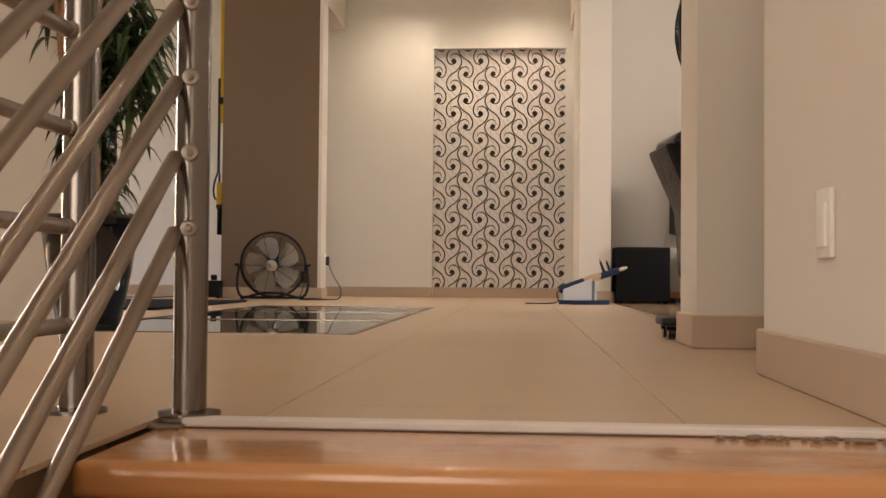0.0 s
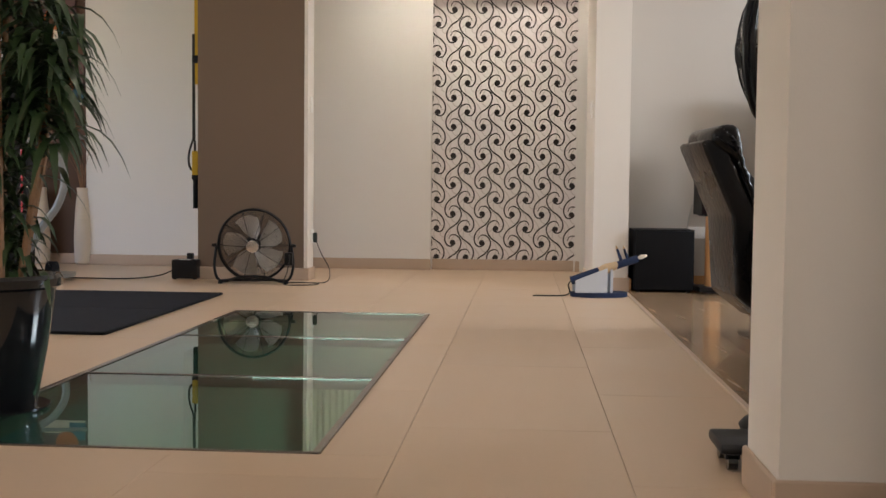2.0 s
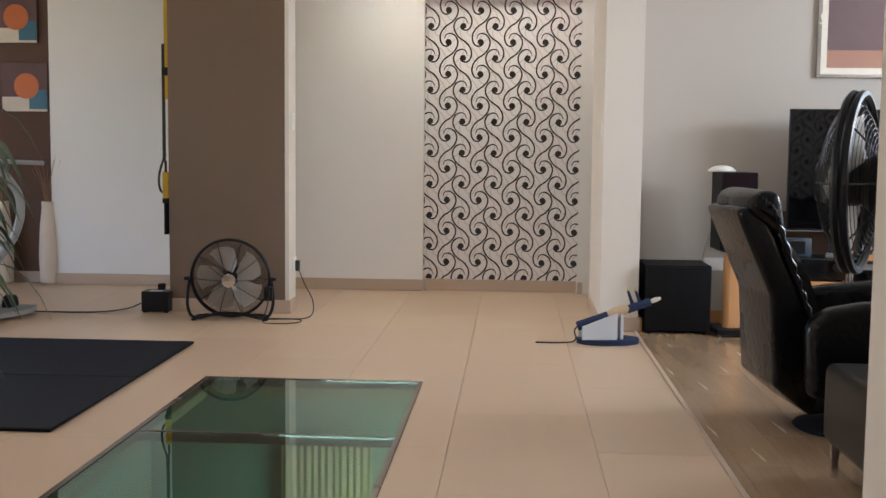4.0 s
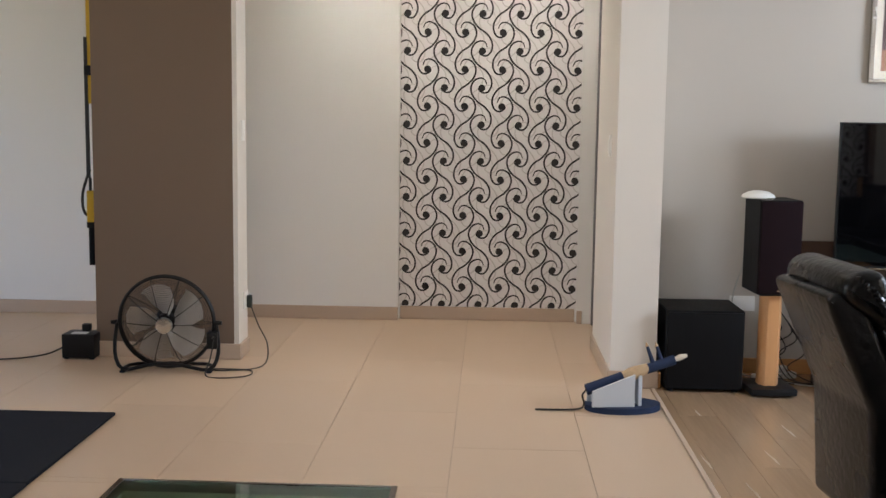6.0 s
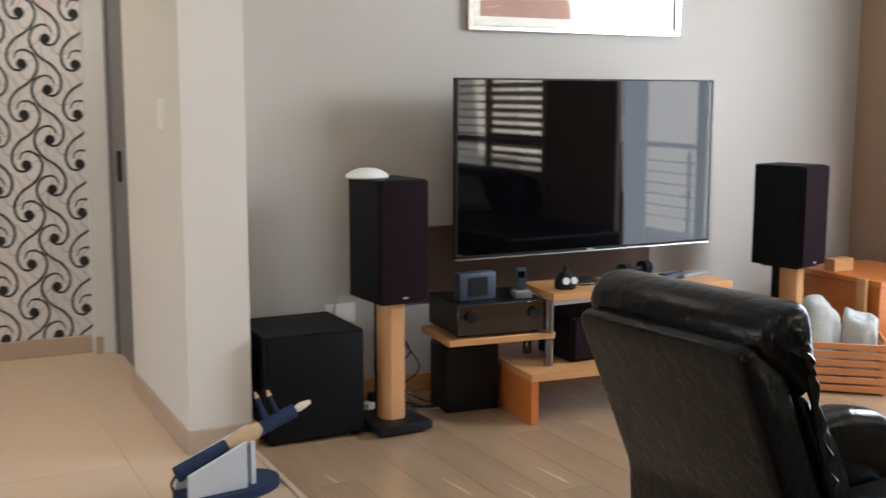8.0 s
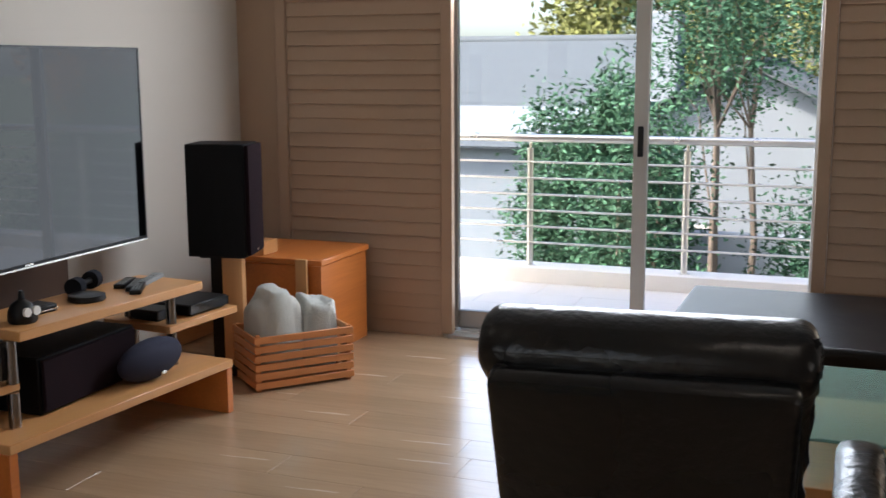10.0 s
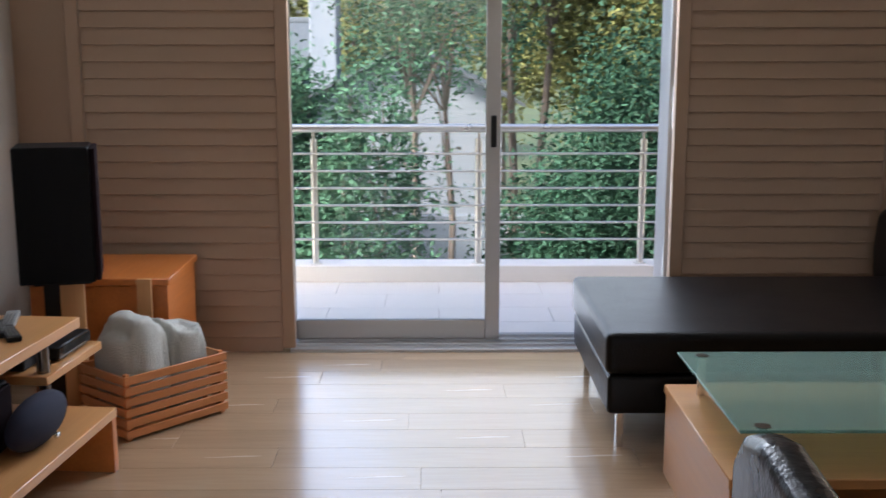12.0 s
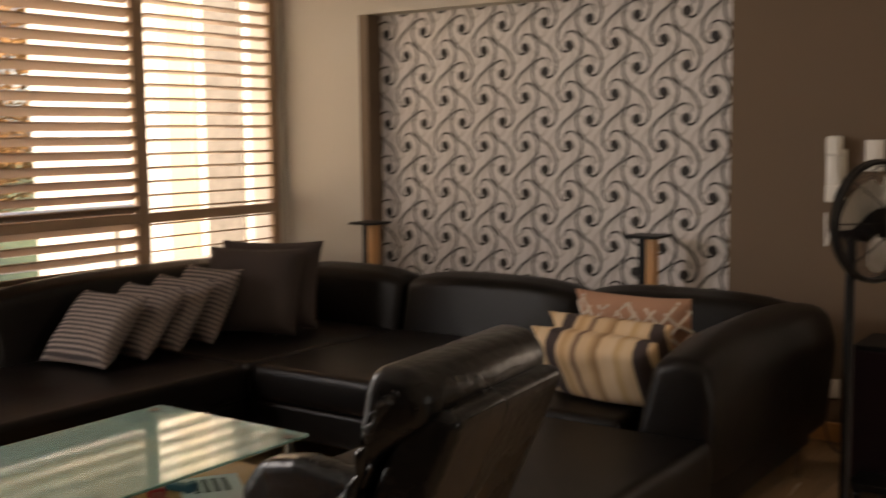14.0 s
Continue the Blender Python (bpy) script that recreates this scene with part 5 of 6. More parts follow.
def cushion(name, m, w, h, d, material, label, group):
    """A stuffed cushion that stands on its lower edge at the pose m, thin along y."""
    bm = bmesh.new()
    n = 14
    rnd = random.Random(int(w * 1000) + int(m.translation.y * 50))
    grids = []
    for s in (-1, 1):
        g = []
        for i in range(n + 1):
            row = []
            for j in range(n + 1):
                u, v = 2 * i / n - 1, 2 * j / n - 1
                f = ((1 - u ** 4) * (1 - v ** 4)) ** 0.55
                pull = 1 - 0.07 * (1 - abs(u) ** 2) * abs(v) ** 3 - 0.0
                pull2 = 1 - 0.07 * (1 - abs(v) ** 2) * abs(u) ** 3
                wob = noise.noise(Vector((u * 2 + rnd.random() * 0.02, v * 2, s + m.translation.y))) * 0.012
                row.append(bm.verts.new((u * w / 2 * pull2, s * (d / 2 * f + 0.002) + wob * f, (v * pull + 1) * h / 2)))
            g.append(row)
        grids.append(g)
        for i in range(n):
            for j in range(n):
                q = (g[i][j], g[i + 1][j], g[i + 1][j + 1], g[i][j + 1])
                bm.faces.new(q if s < 0 else q[::-1])
    a, b = grids
    rim = [(i, 0) for i in range(n)] + [(n, j) for j in range(n)] + [(i, n) for i in range(n, 0, -1)] + [(0, j) for j in range(n, 0, -1)]
    for k in range(len(rim)):
        (i, j), (p, q) = rim[k], rim[(k + 1) % len(rim)]
        bm.faces.new((a[i][j], b[i][j], b[p][q], a[p][q]))
    bmesh.ops.recalc_face_normals(bm, faces=bm.faces[:])
    return solo(name, bm, material, label, "cushion", group, at=m, smooth=70)


def stripes(name, stops, axis, scale, rough=0.9):
    """Woven cloth with straight bands; stops: place in the repeat and colour."""
    m = mat(name, stops[0][1], rough, var=0.12, scale=9, bump=0.3, fine=240)
    n, l = m.node_tree.nodes, m.node_tree.links
    tc, sep, mul, fr, cr = (n.new(k) for k in ("ShaderNodeTexCoord", "ShaderNodeSeparateXYZ", "ShaderNodeMath", "ShaderNodeMath", "ShaderNodeValToRGB"))
    l.new(tc.outputs["Object"], sep.inputs[0])
    mul.operation, fr.operation = "MULTIPLY", "FRACT"
    mul.inputs[1].default_value = scale
    l.new(sep.outputs[axis], mul.inputs[0])
    l.new(mul.outputs[0], fr.inputs[0])
    l.new(fr.outputs[0], cr.inputs[0])
    cr.color_ramp.elements[0].position, cr.color_ramp.elements[0].color = stops[0][0], (*stops[0][1], 1)
    cr.color_ramp.elements[1].position, cr.color_ramp.elements[1].color = stops[1][0], (*stops[1][1], 1)
    for p, c in stops[2:]:
        e = cr.color_ramp.elements.new(p)
        e.color = (*c, 1)
    l.new(cr.outputs[0], n["Principled BSDF"].inputs["Base Color"])
    return m


M["rib"] = stripes("ribbed_grey_cloth", [(0.0, (0.05, 0.04, 0.04)), (0.35, (0.05, 0.04, 0.04)), (0.5, (0.27, 0.215, 0.185)), (0.75, (0.27, 0.215, 0.185)), (0.95, (0.05, 0.04, 0.04))], "Z", 42)
M["band"] = stripes("banded_cream_cloth", [(0.0, (0.62, 0.42, 0.24)), (0.10, (0.30, 0.17, 0.08)), (0.14, (0.66, 0.48, 0.30)), (0.28, (0.68, 0.52, 0.35)), (0.33, (0.52, 0.33, 0.16)), (0.42, (0.66, 0.50, 0.32)), (0.50, (0.64, 0.46, 0.28)), (0.515, (0.045, 0.03, 0.03)), (0.64, (0.05, 0.035, 0.03)), (0.655, (0.66, 0.48, 0.30)), (0.72, (0.50, 0.31, 0.15)), (0.80, (0.66, 0.47, 0.28)), (0.86, (0.13, 0.06, 0.045)), (0.90, (0.64, 0.46, 0.28))], "X", 2.6)
for k, (y, lean) in enumerate(((5.30, 44), (5.06, 42), (4.85, 38), (4.62, 30))):
    cushion("striped_cushion", pose(3.83 + 0.01 * k, y, 0.45, lean, 0, 4 - 3 * k), 0.42, 0.40, 0.13, "rib", "grey and brown ribbed cushion leaning on the sofa", "ribbed cushions")
cushion("brown_cushion", pose(3.72, 4.34, 0.45, 22, 0, 20), 0.54, 0.46, 0.16, "dark_cushion", "large plain dark brown cushion in the sofa corner", "brown cushions")
cushion("brown_cushion", pose(3.76, 4.16, 0.45, 18, 0, 24), 0.56, 0.47, 0.15, "dark_cushion", "large plain dark brown cushion in the sofa corner", "brown cushions")
cushion("striped_bolster", pose(1.56, 4.56, 0.448, 28, 0, 172), 0.56, 0.30, 0.15, "band", "cream and brown striped oblong cushion on the sofa", "oblong cushions")
cushion("striped_bolster", pose(1.59, 4.40, 0.449, 22, 0, 174), 0.54, 0.32, 0.14, "band", "cream and brown striped oblong cushion on the sofa", "oblong cushions")
lc = cushion("lattice_cushion", pose(1.62, 4.16, 0.449, 16, 0, 176), 0.52, 0.37, 0.14, "dusk", "dusty pink cushion with cream lattice", "oblong cushions")
bm = bmesh.new()
for s in (-1, 1):
    for k in range(-5, 6):
        pts = []
        for i in range(13):
            t = -0.26 + 0.52 * i / 12
            u, v = t / 0.26, 2 * ((s * t * 1.15 + k * 0.085 + 0.185) / 0.37) - 1
            if abs(v) > 0.96:
                if len(pts) > 1:
                    tube(bm, pts, 0.007, 4)
                pts = []
                continue
            f = ((1 - u ** 4) * (1 - v ** 4)) ** 0.55
            pts.append((t * 0.97, -0.07 * f - 0.003, (v * (1 - 0.07 * (1 - u * u) * abs(v) ** 3) + 1) * 0.185))
        if len(pts) > 1:
            tube(bm, pts, 0.007, 4)
part("lattice", bm, "vase", lc, "cream lattice stitching")

# ---- lounge: stands behind the sofa, intercom, pedestal fan ----
for x, y in ((3.80, 3.23), (2.03, 3.23)):
    s = thing("rear_speaker_stand", x, y, 0, 0, "slim empty speaker stand behind the sofa", "speaker stand", "rear stands")
    part("column", B(-0.045, -0.005, -0.03, 0.03, 0.02, 0.925), "beech_z", s)
    part("spine", B(-0.004, 0.035, -0.03, 0.03, 0.02, 0.925), "black", s)
    part("top_plate", B(-0.09, 0.09, -0.09, 0.09, 0.926, 0.94, bevel=0.003), "black", s)
    part("base_plate", B(-0.1, 0.1, -0.095, 0.1, 0, 0.02, bevel=0.003), "black", s)
ic = thing("intercom_handset", 1.15, SOUTH, 1.12, 0, "cream wall intercom handset on its cradle", "intercom")
part("cradle", B(-0.045, 0.045, 0, 0.035, 0, 0.24, bevel=0.012, seg=2), "white_plastic", ic)
part("handset", box(box(B(-0.033, 0.033, 0.036, 0.085, 0.21, 0.3, bevel=0.014, seg=3), -0.033, 0.033, 0.036, 0.08, 0.0, 0.08, bevel=0.014, seg=3), -0.026, 0.026, 0.045, 0.075, 0.06, 0.23, bevel=0.01, seg=2), "white_plastic", ic)
part("cord", tube(bmesh.new(), smooth_line([Vector(p) for p in [(0, 0.05, 0.0), (0.01, 0.06, -0.12), (0.03, 0.05, -0.2), (0.04, 0.03, -0.05)]], 5), 0.005, 6), "white_plastic", ic)
wall_plate("alarm_panel", pose(0.99, SOUTH, 1.33, 0, 0, 180), 0.08, 0.14, "white alarm keypad on the brown wall", "keypad")
sk = wall_plate("wall_socket", pose(1.175, SOUTH, 0.25, 0, 0, 180), 0.12, 0.09, "white wall socket with a black plug", "socket", False)
part("plug", B(-0.02, 0.02, -0.05, -0.013, -0.025, 0.02, bevel=0.006), "black", sk)
cable("fan_mains_cable", [(1.175, 3.16, 0.23), (1.16, 3.2, 0.12), (1.1, 3.26, 0.012), (0.95, 3.4, 0.006), (0.8, 3.6, 0.006), (0.76, 3.8, 0.006)], 0.004, "black mains cable along the wall")
pf = thing("pedestal_fan", 0.75, 4.27, 0, 0, "black pedestal fan on a round foot", "fan")
fan_head(pf, 0.205, 0.07, 3, 8, 16, pose(-0.07, 0.03, 1.13, 0, 0, -117), "black")
part("mast", tube(bmesh.new(), [(0.03, 0, 0.06), (0.03, 0, 1.13)], 0.018, 14), "black", pf)
part("base", lathe(bmesh.new(), [(0.15, 0), (0.155, 0.012), (0.14, 0.03), (0.03, 0.06)], 36, (0.03, 0, 0)), "black", pf)
wt = thing("wheeled_tray", 0.67, 3.83, 0, 0, "low black wheeled tray standing beside the pillar", "wheeled tray")
part("tray", B(-0.195, 0.195, -0.095, 0.1, 0.045, 0.075, bevel=0.012, seg=2), "black", wt)
for x in (-0.16, 0.16):
    for y in (-0.06, 0.065):
        part("caster", tube(bmesh.new(), [(x - 0.012, y, 0.022), (x + 0.012, y, 0.022)], 0.022, 16), "black_gloss", wt)
        part("caster_fork", B(x - 0.018, x + 0.018, y - 0.012, y + 0.012, 0.03, 0.046), "black", wt)
fb = thing("floor_speaker", 0.82, 3.55, 0, 0, "plain black floor speaker beside the pillar", "speaker")
part("cabinet", B(-0.09, 0.09, -0.16, 0.16, 0, 0.58, bevel=0.006), "vinyl", fb)
part("grille", B(-0.084, 0.084, 0.16, 0.175, 0.02, 0.56, bevel=0.005), "cloth", fb)

# ---- balcony ----
structure("balcony_floor", B(4.83, 6.4, 1.5, 11.5, -0.25, -0.03), "grout", "pale tiled balcony floor", "balcony")
structure("balcony_kerb", B(6.18, 6.4, 1.5, 11.5, -0.03, 0.085, bevel=0.006), "parapet", "low white balcony kerb", "kerb")
bal = thing("balcony_railing", 6.265, 7.24, 0.085, 0, "stainless steel balcony railing with six thin bars", "railing")
for k in range(-4, 4):
    y = 1.03 * k
    part("post", tube(bmesh.new(), [(0, y, 0.004), (0, y, 0.788)], 0.021, 16), "steel_warm", bal)
    part("flange", lathe(bmesh.new(), [(0.04, 0), (0.04, 0.005), (0.022, 0.007)], 20, (0, y, 0)), "steel_warm", bal)
    part("saddle", tube(bmesh.new(), [(0, y, 0.788), (0, y, 0.833)], 0.008, 8), "steel_warm", bal)
for k in range(6):
    part("bar", tube(bmesh.new(), [(-0.026, -4.4, 0.158 + 0.108 * k), (-0.026, 3.6, 0.158 + 0.108 * k)], 0.007, 10), "steel_warm", bal)
part("handrail", tube(bmesh.new(), [(0, -4.4, 0.855), (0, 3.6, 0.855)], 0.026, 16), "steel_warm", bal)

# ---- outdoors ----
M["grass"] = mat("rough_lawn", (0.06, 0.085, 0.03), 0.95, var=0.4, scale=0.8, bump=0.6, fine=14)
M["render_pale"] = mat("pale_render", (0.215, 0.245, 0.28), 0.85, var=0.04, scale=1.2, bump=0.1, fine=40)
M["roof"] = mat("grey_roof_tile", (0.085, 0.1, 0.115), 0.8, var=0.15, scale=3, bump=0.2, fine=30, rand=0.1)
M["stone"] = mat("grey_stone_cladding", (0.24, 0.22, 0.19), 0.85, var=0.3, scale=6, bump=0.5, fine=30)
M["ochre_paint"] = mat("ochre_paint", (0.62, 0.50, 0.34), 0.7, var=0.05)
M["paving"] = mat("pale_paving", (0.22, 0.22, 0.22), 0.8, var=0.1, scale=2)
M["bark"] = mat("grey_bark", (0.15, 0.12, 0.095), 0.9, var=0.3, scale=9, bump=0.5, fine=40)
for nm, c in (("leaf_deep", (0.030, 0.078, 0.046)), ("leaf_mid", (0.055, 0.125, 0.072)), ("leaf_olive", (0.17, 0.18, 0.06)), ("leaf_rust", (0.30, 0.17, 0.07))):
    M[nm] = mat(nm, c, 0.6, var=0.5, scale=1.3, bump=0, spec=0.15)
    nt = M[nm].node_tree
    b = nt.nodes["Principled BSDF"]
    gi = nt.nodes.new("ShaderNodeNewGeometry")
    hv = nt.nodes.new("ShaderNodeHueSaturation")
    mr = nt.nodes.new("ShaderNodeMapRange")
    mr.inputs[3].default_value, mr.inputs[4].default_value = 0.5, 1.7
    nt.links.new(gi.outputs["Random Per Island"], mr.inputs[0])
    nt.links.new(mr.outputs[0], hv.inputs["Value"])
    nt.links.new(b.inputs["Base Color"].links[0].from_socket, hv.inputs["Color"])
    nt.links.new(hv.outputs[0], b.inputs["Base Color"])
structure("ground", B(-400, 400, -400, 400, -3.4, -3.2), "grass", "lawn and earth far below the balcony", "ground")
structure("courtyard", B(7.5, 15.5, 8.2, 22, -3.19, -3.15), "paving", "pale paved yard below", "pavement")


def tree(x, y, z, h, r, seed, leaves, size, m, base=0.25, flat=1.0, trunks=1, clumps=60, label="leafy garden tree"):
    t = thing("tree", x, y, z, 0, label, "tree")
    rnd = np.random.RandomState(seed)
    rr = random.Random(seed)
    c = rnd.normal(size=(clumps, 3))
    c /= np.linalg.norm(c, axis=1)[:, None]
    c *= (rnd.uniform(0.25, 1.0, clumps) ** 0.5)[:, None]
    mid, half = h * (1 + base) / 2, h * (1 - base) / 2
    cc = c * np.array([r, r, half * 0.9]) * rnd.uniform(0.75, 1.1, (clumps, 1)) + np.array([0, 0, mid])
    bm = bmesh.new()
    for k in range(trunks):
        ox, oy = (rr.uniform(-0.3, 0.3), rr.uniform(-0.3, 0.3)) if trunks > 1 else (0, 0)
        pts = [Vector((ox + rr.uniform(-0.12, 0.12) * q * h * 0.2, oy + rr.uniform(-0.12, 0.12) * q * h * 0.2, q * h * 0.85)) for q in (0, 0.2, 0.4, 0.6, 0.8, 1)]
        w = 0.013 * h / (trunks ** 0.5)
        tube(bm, pts, [w, w * 0.85, w * 0.7, w * 0.5, w * 0.3, w * 0.1], 9)
        for i in range(k, clumps, 4 * trunks):
            e = Vector(cc[i])
            s = pts[min(4, max(1, int(e.z / h * 5)))]
            tube(bm, [s, s.lerp(e, 0.5) + Vector((0, 0, 0.08 * h * rr.random())), e], [w * 0.28, w * 0.16, w * 0.05], 5)
    part("trunk", bm, "bark", t)
    idx = rnd.randint(0, clumps, leaves)
    p = cc[idx] + rnd.normal(size=(leaves, 3)) * np.array([r, r, half * flat]) * 0.115
    a = rnd.normal(size=(leaves, 3))
    a[:, 2] *= 0.7
    a /= np.linalg.norm(a, axis=1)[:, None]
    b = np.cross(a, rnd.normal(size=(leaves, 3)))
    b /= np.linalg.norm(b, axis=1)[:, None] + 1e-6
    n = np.cross(a, b)
    s = size * rnd.uniform(0.6, 1.3, (leaves, 1))
    quad = np.stack([p - a * s, p + b * s * 0.42 + n * s * 0.12, p + a * s, p - b * s * 0.42 + n * s * 0.12], 1).reshape(-1, 3)
    me = bpy.data.meshes.new("crown")
    me.from_pydata(quad.tolist(), [], np.arange(4 * leaves).reshape(-1, 4).tolist())
    me.materials.append(M[m])
    ob = new("crown", me)
    ob.parent = t
    return t


tree(10.0, 5.35, -3.2, 4.75, 1.6, 21, 100000, 0.036, "leaf_deep", 0.02, clumps=200, label="dense dark green garden tree by the balcony")
tree(10.5, 3.6, -3.2, 4.5, 1.7, 22, 70000, 0.04, "leaf_deep", 0.02, clumps=180, label="dense dark green garden tree by the balcony")
tree(9.5, 8.12, -3.2, 5.0, 0.72, 23, 9500, 0.038, "leaf_mid", 0.04, trunks=2, clumps=90, label="slender pale green young tree")
tree(12.0, 7.5, -3.2, 7.6, 1.4, 24, 13000, 0.036, "leaf_mid", 0.45, trunks=3, clumps=70, label="thin-stemmed tree with open crown")
tree(14.0, 9.6, -3.2, 4.7, 1.15, 25, 34000, 0.045, "leaf_mid", 0.05, clumps=110, label="pale green garden tree by the house")
tree(14.5, 4.4, -3.2, 8.5, 2.0, 26, 60000, 0.05, "leaf_olive", 0.3, clumps=180, label="tall olive-yellow tree behind the garden")
tree(13.6, 6.3, -3.2, 9.0, 1.4, 35, 20000, 0.042, "leaf_olive", 0.5, trunks=2, clumps=110, label="tall thin olive tree behind the garden")
tree(19.5, 1.5, -3.2, 11.5, 3.2, 27, 60000, 0.06, "leaf_mid", 0.2, clumps=180, label="tall green tree behind the garden")
tree(19.0, -3.5, -3.2, 10.0, 2.4, 28, 16000, 0.08, "leaf_rust", 0.25, clumps=90, label="tall rust-leaved autumn tree")
tree(24.0, 9.2, -3.2, 9.5, 1.3, 29, 8000, 0.09, "leaf_olive", 0.35, clumps=60, label="tall olive tree behind the neighbouring house")
tree(33.0, 5.5, -3.2, 14.0, 4.0, 31, 40000, 0.12, "leaf_olive", 0.15, clumps=180, label="tall olive tree in the distance")
tree(30.0, -3.0, -3.2, 14.0, 5.0, 32, 40000, 0.12, "leaf_mid", 0.1, clumps=180, label="tall green tree in the distance")
tree(44.0, 14.0, -3.2, 12.0, 5.0, 36, 16000, 0.17, "leaf_olive", 0.1, clumps=120, label="olive tree on the horizon")


def gable_house(name, x0, x1, y0, y1, eave, ridge, label, wins, turn=0):
    """A house whose ridge runs along its x axis, with tile courses on both slopes."""
    hs = thing(name, (x0 + x1) / 2, (y0 + y1) / 2, -3.2, 0, label, "house")
    hs.rotation_euler = (0, 0, radians(turn))
    a, b = (x1 - x0) / 2, (y1 - y0) / 2
    ez, rz = eave + 3.2, ridge + 3.2
    part("wall", prism(bmesh.new(), [(-b, 0), (b, 0), (b, ez), (0, rz), (-b, ez)], -a, a, "X"), "render_pale", hs)
    run, rise = b + 0.35, rz - ez
    ang = math.atan2(rise, b)
    n = 22
    for s in (-1, 1):
        bm = bmesh.new()
        ln = run / math.cos(ang)
        for k in range(n):
            d0 = ln * k / n
            box(bm, -a - 0.3, a + 0.3, d0, d0 + ln / n * 1.08, 0.03, 0.075, m=Matrix.Rotation(-0.03, 4, "X"))
        bmesh.ops.transform(bm, matrix=Matrix.Translation((0, 0, rz + 0.02)) @ Matrix.Rotation(0 if s > 0 else math.pi, 4, "Z") @ Matrix.Rotation(-ang, 4, "X"), verts=bm.verts[:])
        tagged(part("roof", bm, "roof", hs), kind="stuff")
    part("ridge_cap", tube(bmesh.new(), [(-a - 0.32, 0, rz + 0.08), (a + 0.32, 0, rz + 0.08)], 0.1, 10), "roof", hs)
    for y, z in wins:
        wdw = part("window", B(-a - 0.02, -a + 0.05, y - 0.55, y + 0.55, z, z + 1.1), "screen", hs, "dark window")
        part("frame", box(box(B(-a - 0.05, -a - 0.021, y - 0.6, y + 0.6, z - 0.06, z), -a - 0.05, -a - 0.021, y - 0.6, y + 0.6, z + 1.1, z + 1.16), -a - 0.05, -a - 0.021, y - 0.03, y + 0.03, z, z + 1.1), "white_alu", wdw)
    return hs


hs1 = gable_house("neighbour_house", 17, 26, 6.45, 9.45, 0.67, 1.36, "pale blue-grey rendered house with grey tiled gable roof", ((1.0, 0.9),))
part("chimney", B(-3.4, -2.6, 1.22, 1.68, 3.3, 5.5, bevel=0.02), "render_pale", hs1, "pale rendered chimney block")
gable_house("far_house", 14.0, 28.0, 13.1, 21.1, 0.25, 1.82, "pale house with broad grey tiled roof", (), 90)
structure("garden_wall", B(15.2, 15.45, 6.2, 24, -3.2, -1.0), "render_pale", "pale rendered garden wall", "wall")
nb = thing("side_house", 9.6, -3.0, -3.2, 0, "sunlit cream house with stone panel close beyond the window", "house")
part("wall", B(-2.1, 2.2, -2.5, 3.0, 0, 8.5), "parapet", nb)
part("stone_panel", B(-1.52, -0.97, 3.002, 3.06, 0, 8.0, bevel=0.01), "stone", nb, "grey stone clad panel")
part("pilaster", B(-0.82, -0.42, 3.002, 3.10, 0, 8.0, bevel=0.01), "ochre_paint", nb, "ochre painted pilaster")
part("roof", B(-2.5, 2.6, -2.9, 3.4, 8.5, 8.7), "roof", nb)

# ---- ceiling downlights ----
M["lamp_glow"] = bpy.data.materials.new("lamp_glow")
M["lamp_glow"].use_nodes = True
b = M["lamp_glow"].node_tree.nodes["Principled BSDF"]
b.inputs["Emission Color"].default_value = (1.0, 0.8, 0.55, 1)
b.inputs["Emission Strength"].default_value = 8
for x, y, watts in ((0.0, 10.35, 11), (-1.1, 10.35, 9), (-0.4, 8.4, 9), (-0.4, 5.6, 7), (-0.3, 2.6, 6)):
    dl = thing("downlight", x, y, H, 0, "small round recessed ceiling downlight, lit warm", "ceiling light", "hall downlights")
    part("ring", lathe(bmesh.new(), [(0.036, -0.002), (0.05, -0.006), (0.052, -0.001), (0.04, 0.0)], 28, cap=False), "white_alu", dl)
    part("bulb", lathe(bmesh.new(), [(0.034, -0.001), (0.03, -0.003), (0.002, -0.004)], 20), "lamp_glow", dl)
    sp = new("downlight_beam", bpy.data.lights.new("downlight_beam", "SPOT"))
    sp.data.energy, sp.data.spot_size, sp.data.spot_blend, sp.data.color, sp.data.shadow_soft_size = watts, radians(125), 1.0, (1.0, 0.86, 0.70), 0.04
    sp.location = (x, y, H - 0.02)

# ---- floor pieces ----
def pieces(name, parent, rects, thick, gap, material):
    """Flat pieces on the floor, one object each; alike sizes share a mesh."""
    cache = {}
    for x0, x1, y0, y1 in rects:
        w, d = round(x1 - x0, 3), round(y1 - y0, 3)
        if w < 0.02 or d < 0.02:
            continue
        if (w, d) not in cache:
            cache[w, d] = mesh_of(name, B(-w / 2 + gap, w / 2 - gap, -d / 2 + gap, d / 2 - gap, -thick, 0, bevel=0.0006), material, 30)
        ob = new(name, cache[w, d])
        ob.parent = parent
        ob.location = ((x0 + x1) / 2, (y0 + y1) / 2, 0)


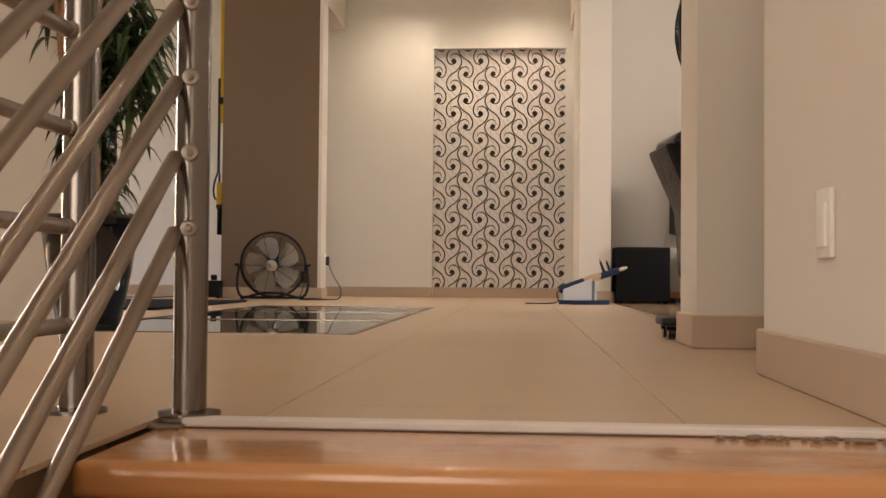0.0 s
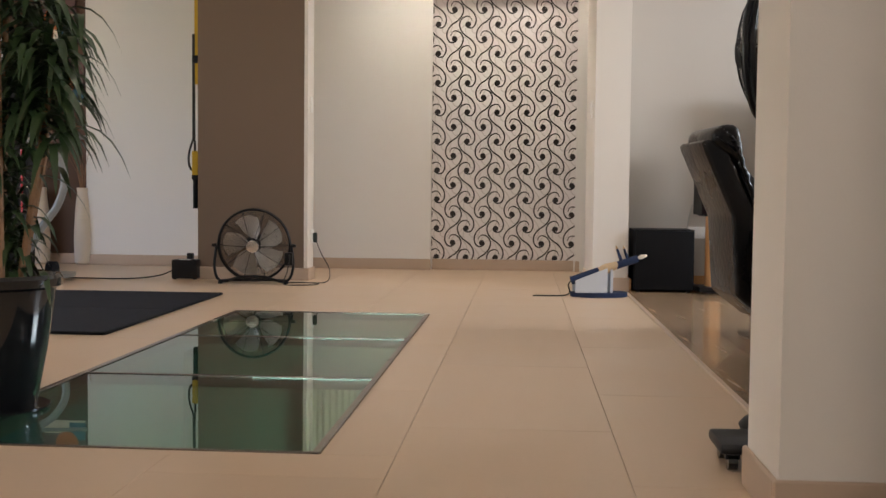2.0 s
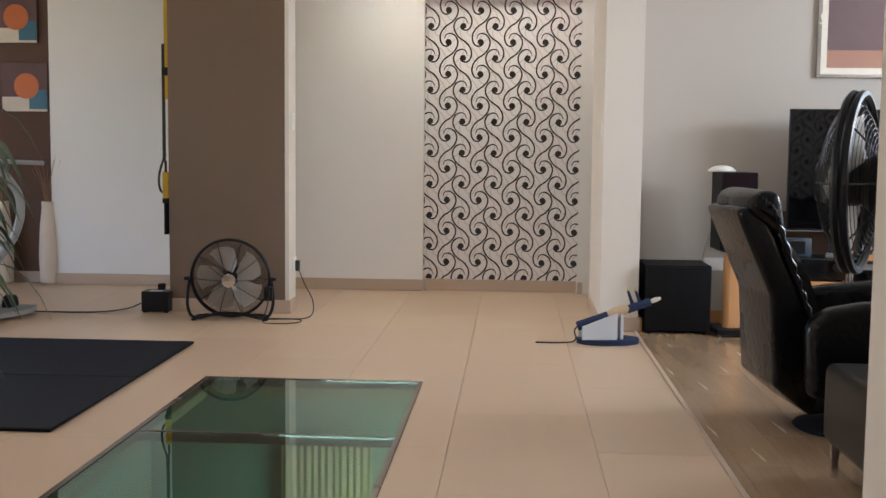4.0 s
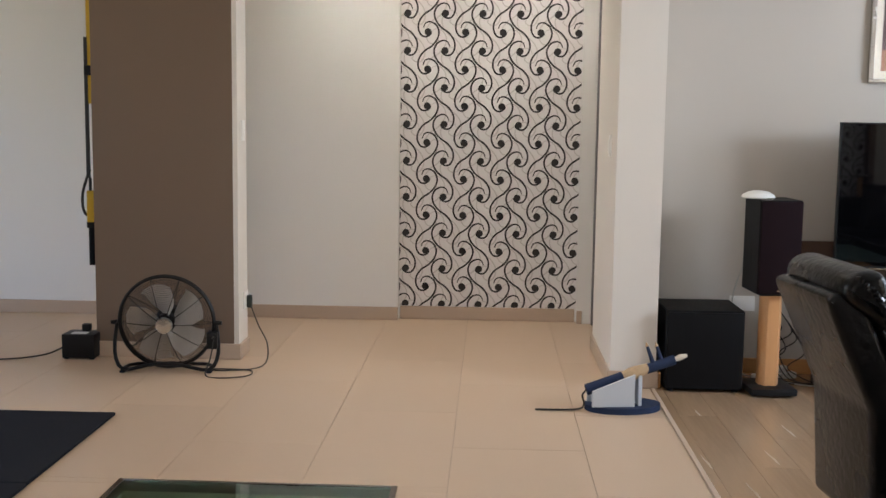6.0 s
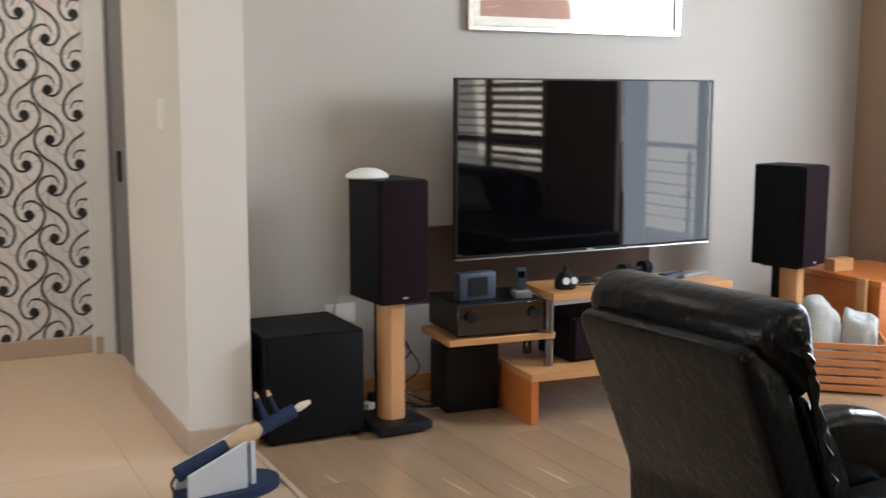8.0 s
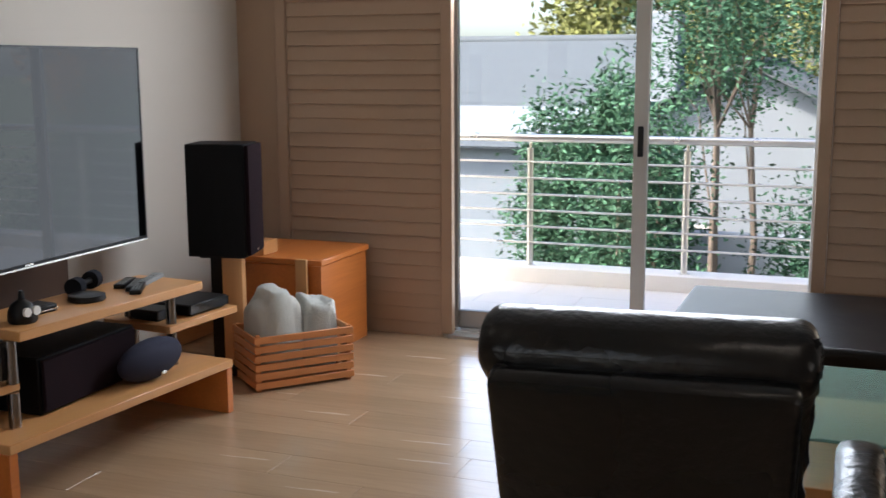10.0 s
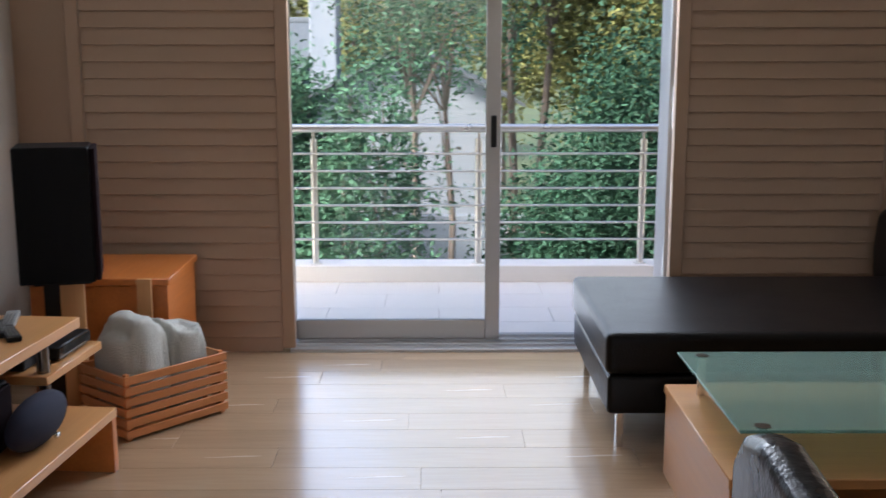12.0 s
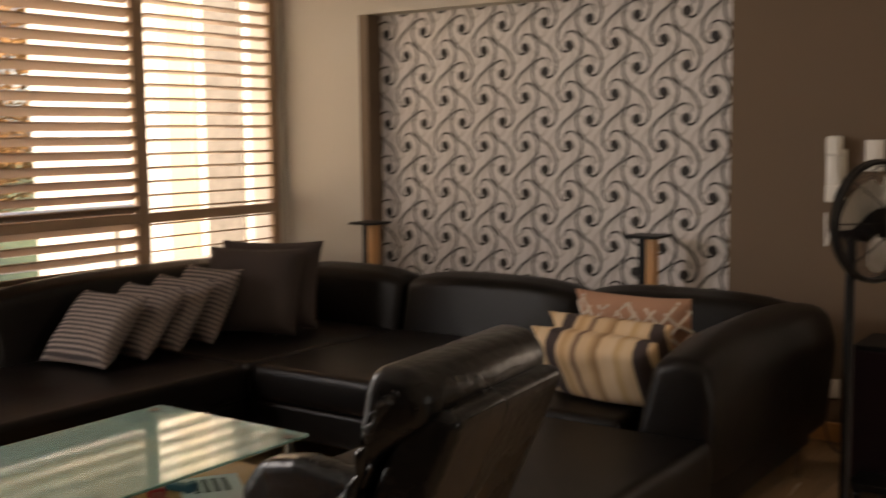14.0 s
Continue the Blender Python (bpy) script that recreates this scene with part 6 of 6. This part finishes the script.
def minus(r, hole):
    """What is left of a rectangle round a hole."""
    x0, x1, y0, y1 = r
    a0, a1, b0, b1 = hole
    if x1 <= a0 or x0 >= a1 or y1 <= b0 or y0 >= b1:
        return [r]
    out = []
    if y0 < b0:
        out.append((x0, x1, y0, b0))
    if y1 > b1:
        out.append((x0, x1, b1, y1))
    m0, m1 = max(y0, b0), min(y1, b1)
    if x0 < a0:
        out.append((x0, a0, m0, m1))
    if x1 > a1:
        out.append((a1, x1, m0, m1))
    return out


tiles = []
for i in range(-11, 3):
    x0, x1 = -0.36 + 0.6 * i, min(0.24 + 0.6 * i, 0.705)
    off = 3.585 + (0.6 if i % 2 == 0 else 0.0)
    for j in range(-5, 8):
        r = (max(x0, -6.3), x1, off + 1.2 * j, min(off + 1.2 * (j + 1), 10.99))
        if r[1] <= r[0] or r[3] <= r[2] or r[2] > 10.9:
            continue
        for q in minus(r, (-1.71, -0.563, 3.815, 7.241)):
            for p in minus(q, (-0.5, 0.8, -6, 1.612)):
                tiles.append(p)
tiles = [(t[0], t[1], max(t[2], -0.2), t[3]) for t in tiles if t[3] > -0.18]
pieces("tile", floor, tiles, 0.0078, 0.0009, "tile")
planks = []
random.seed(9)
for i in range(21):
    x1 = 4.575 - 0.19 * i
    x0 = max(x1 - 0.19, 0.731)
    y = 3.11 - random.uniform(0.1, 1.2)
    while y < 9.44:
        planks.append((x0, x1, max(y, 3.11), min(y + 1.29, 9.448)))
        y += 1.29
pieces("plank", wood_floor, planks, 0.0078, 0.0005, "plank_y")
slabs = [(4.835 + 0.335 * i, 4.835 + 0.335 * (i + 1), 1.6 + 0.62 * j + 0.31 * (i % 2), 1.6 + 0.62 * (j + 1) + 0.31 * (i % 2)) for i in range(4) for j in range(15)]
slabs = [(s[0], s[1], max(s[2], 1.75), min(s[3], 10.9)) for s in slabs if s[2] < 10.8]
pieces("paver", bpy.data.objects["balcony_floor"], slabs, 0.01, 0.0016, "balcony_tile")
for ob in bpy.data.objects["balcony_floor"].children:
    ob.location.z = -0.02
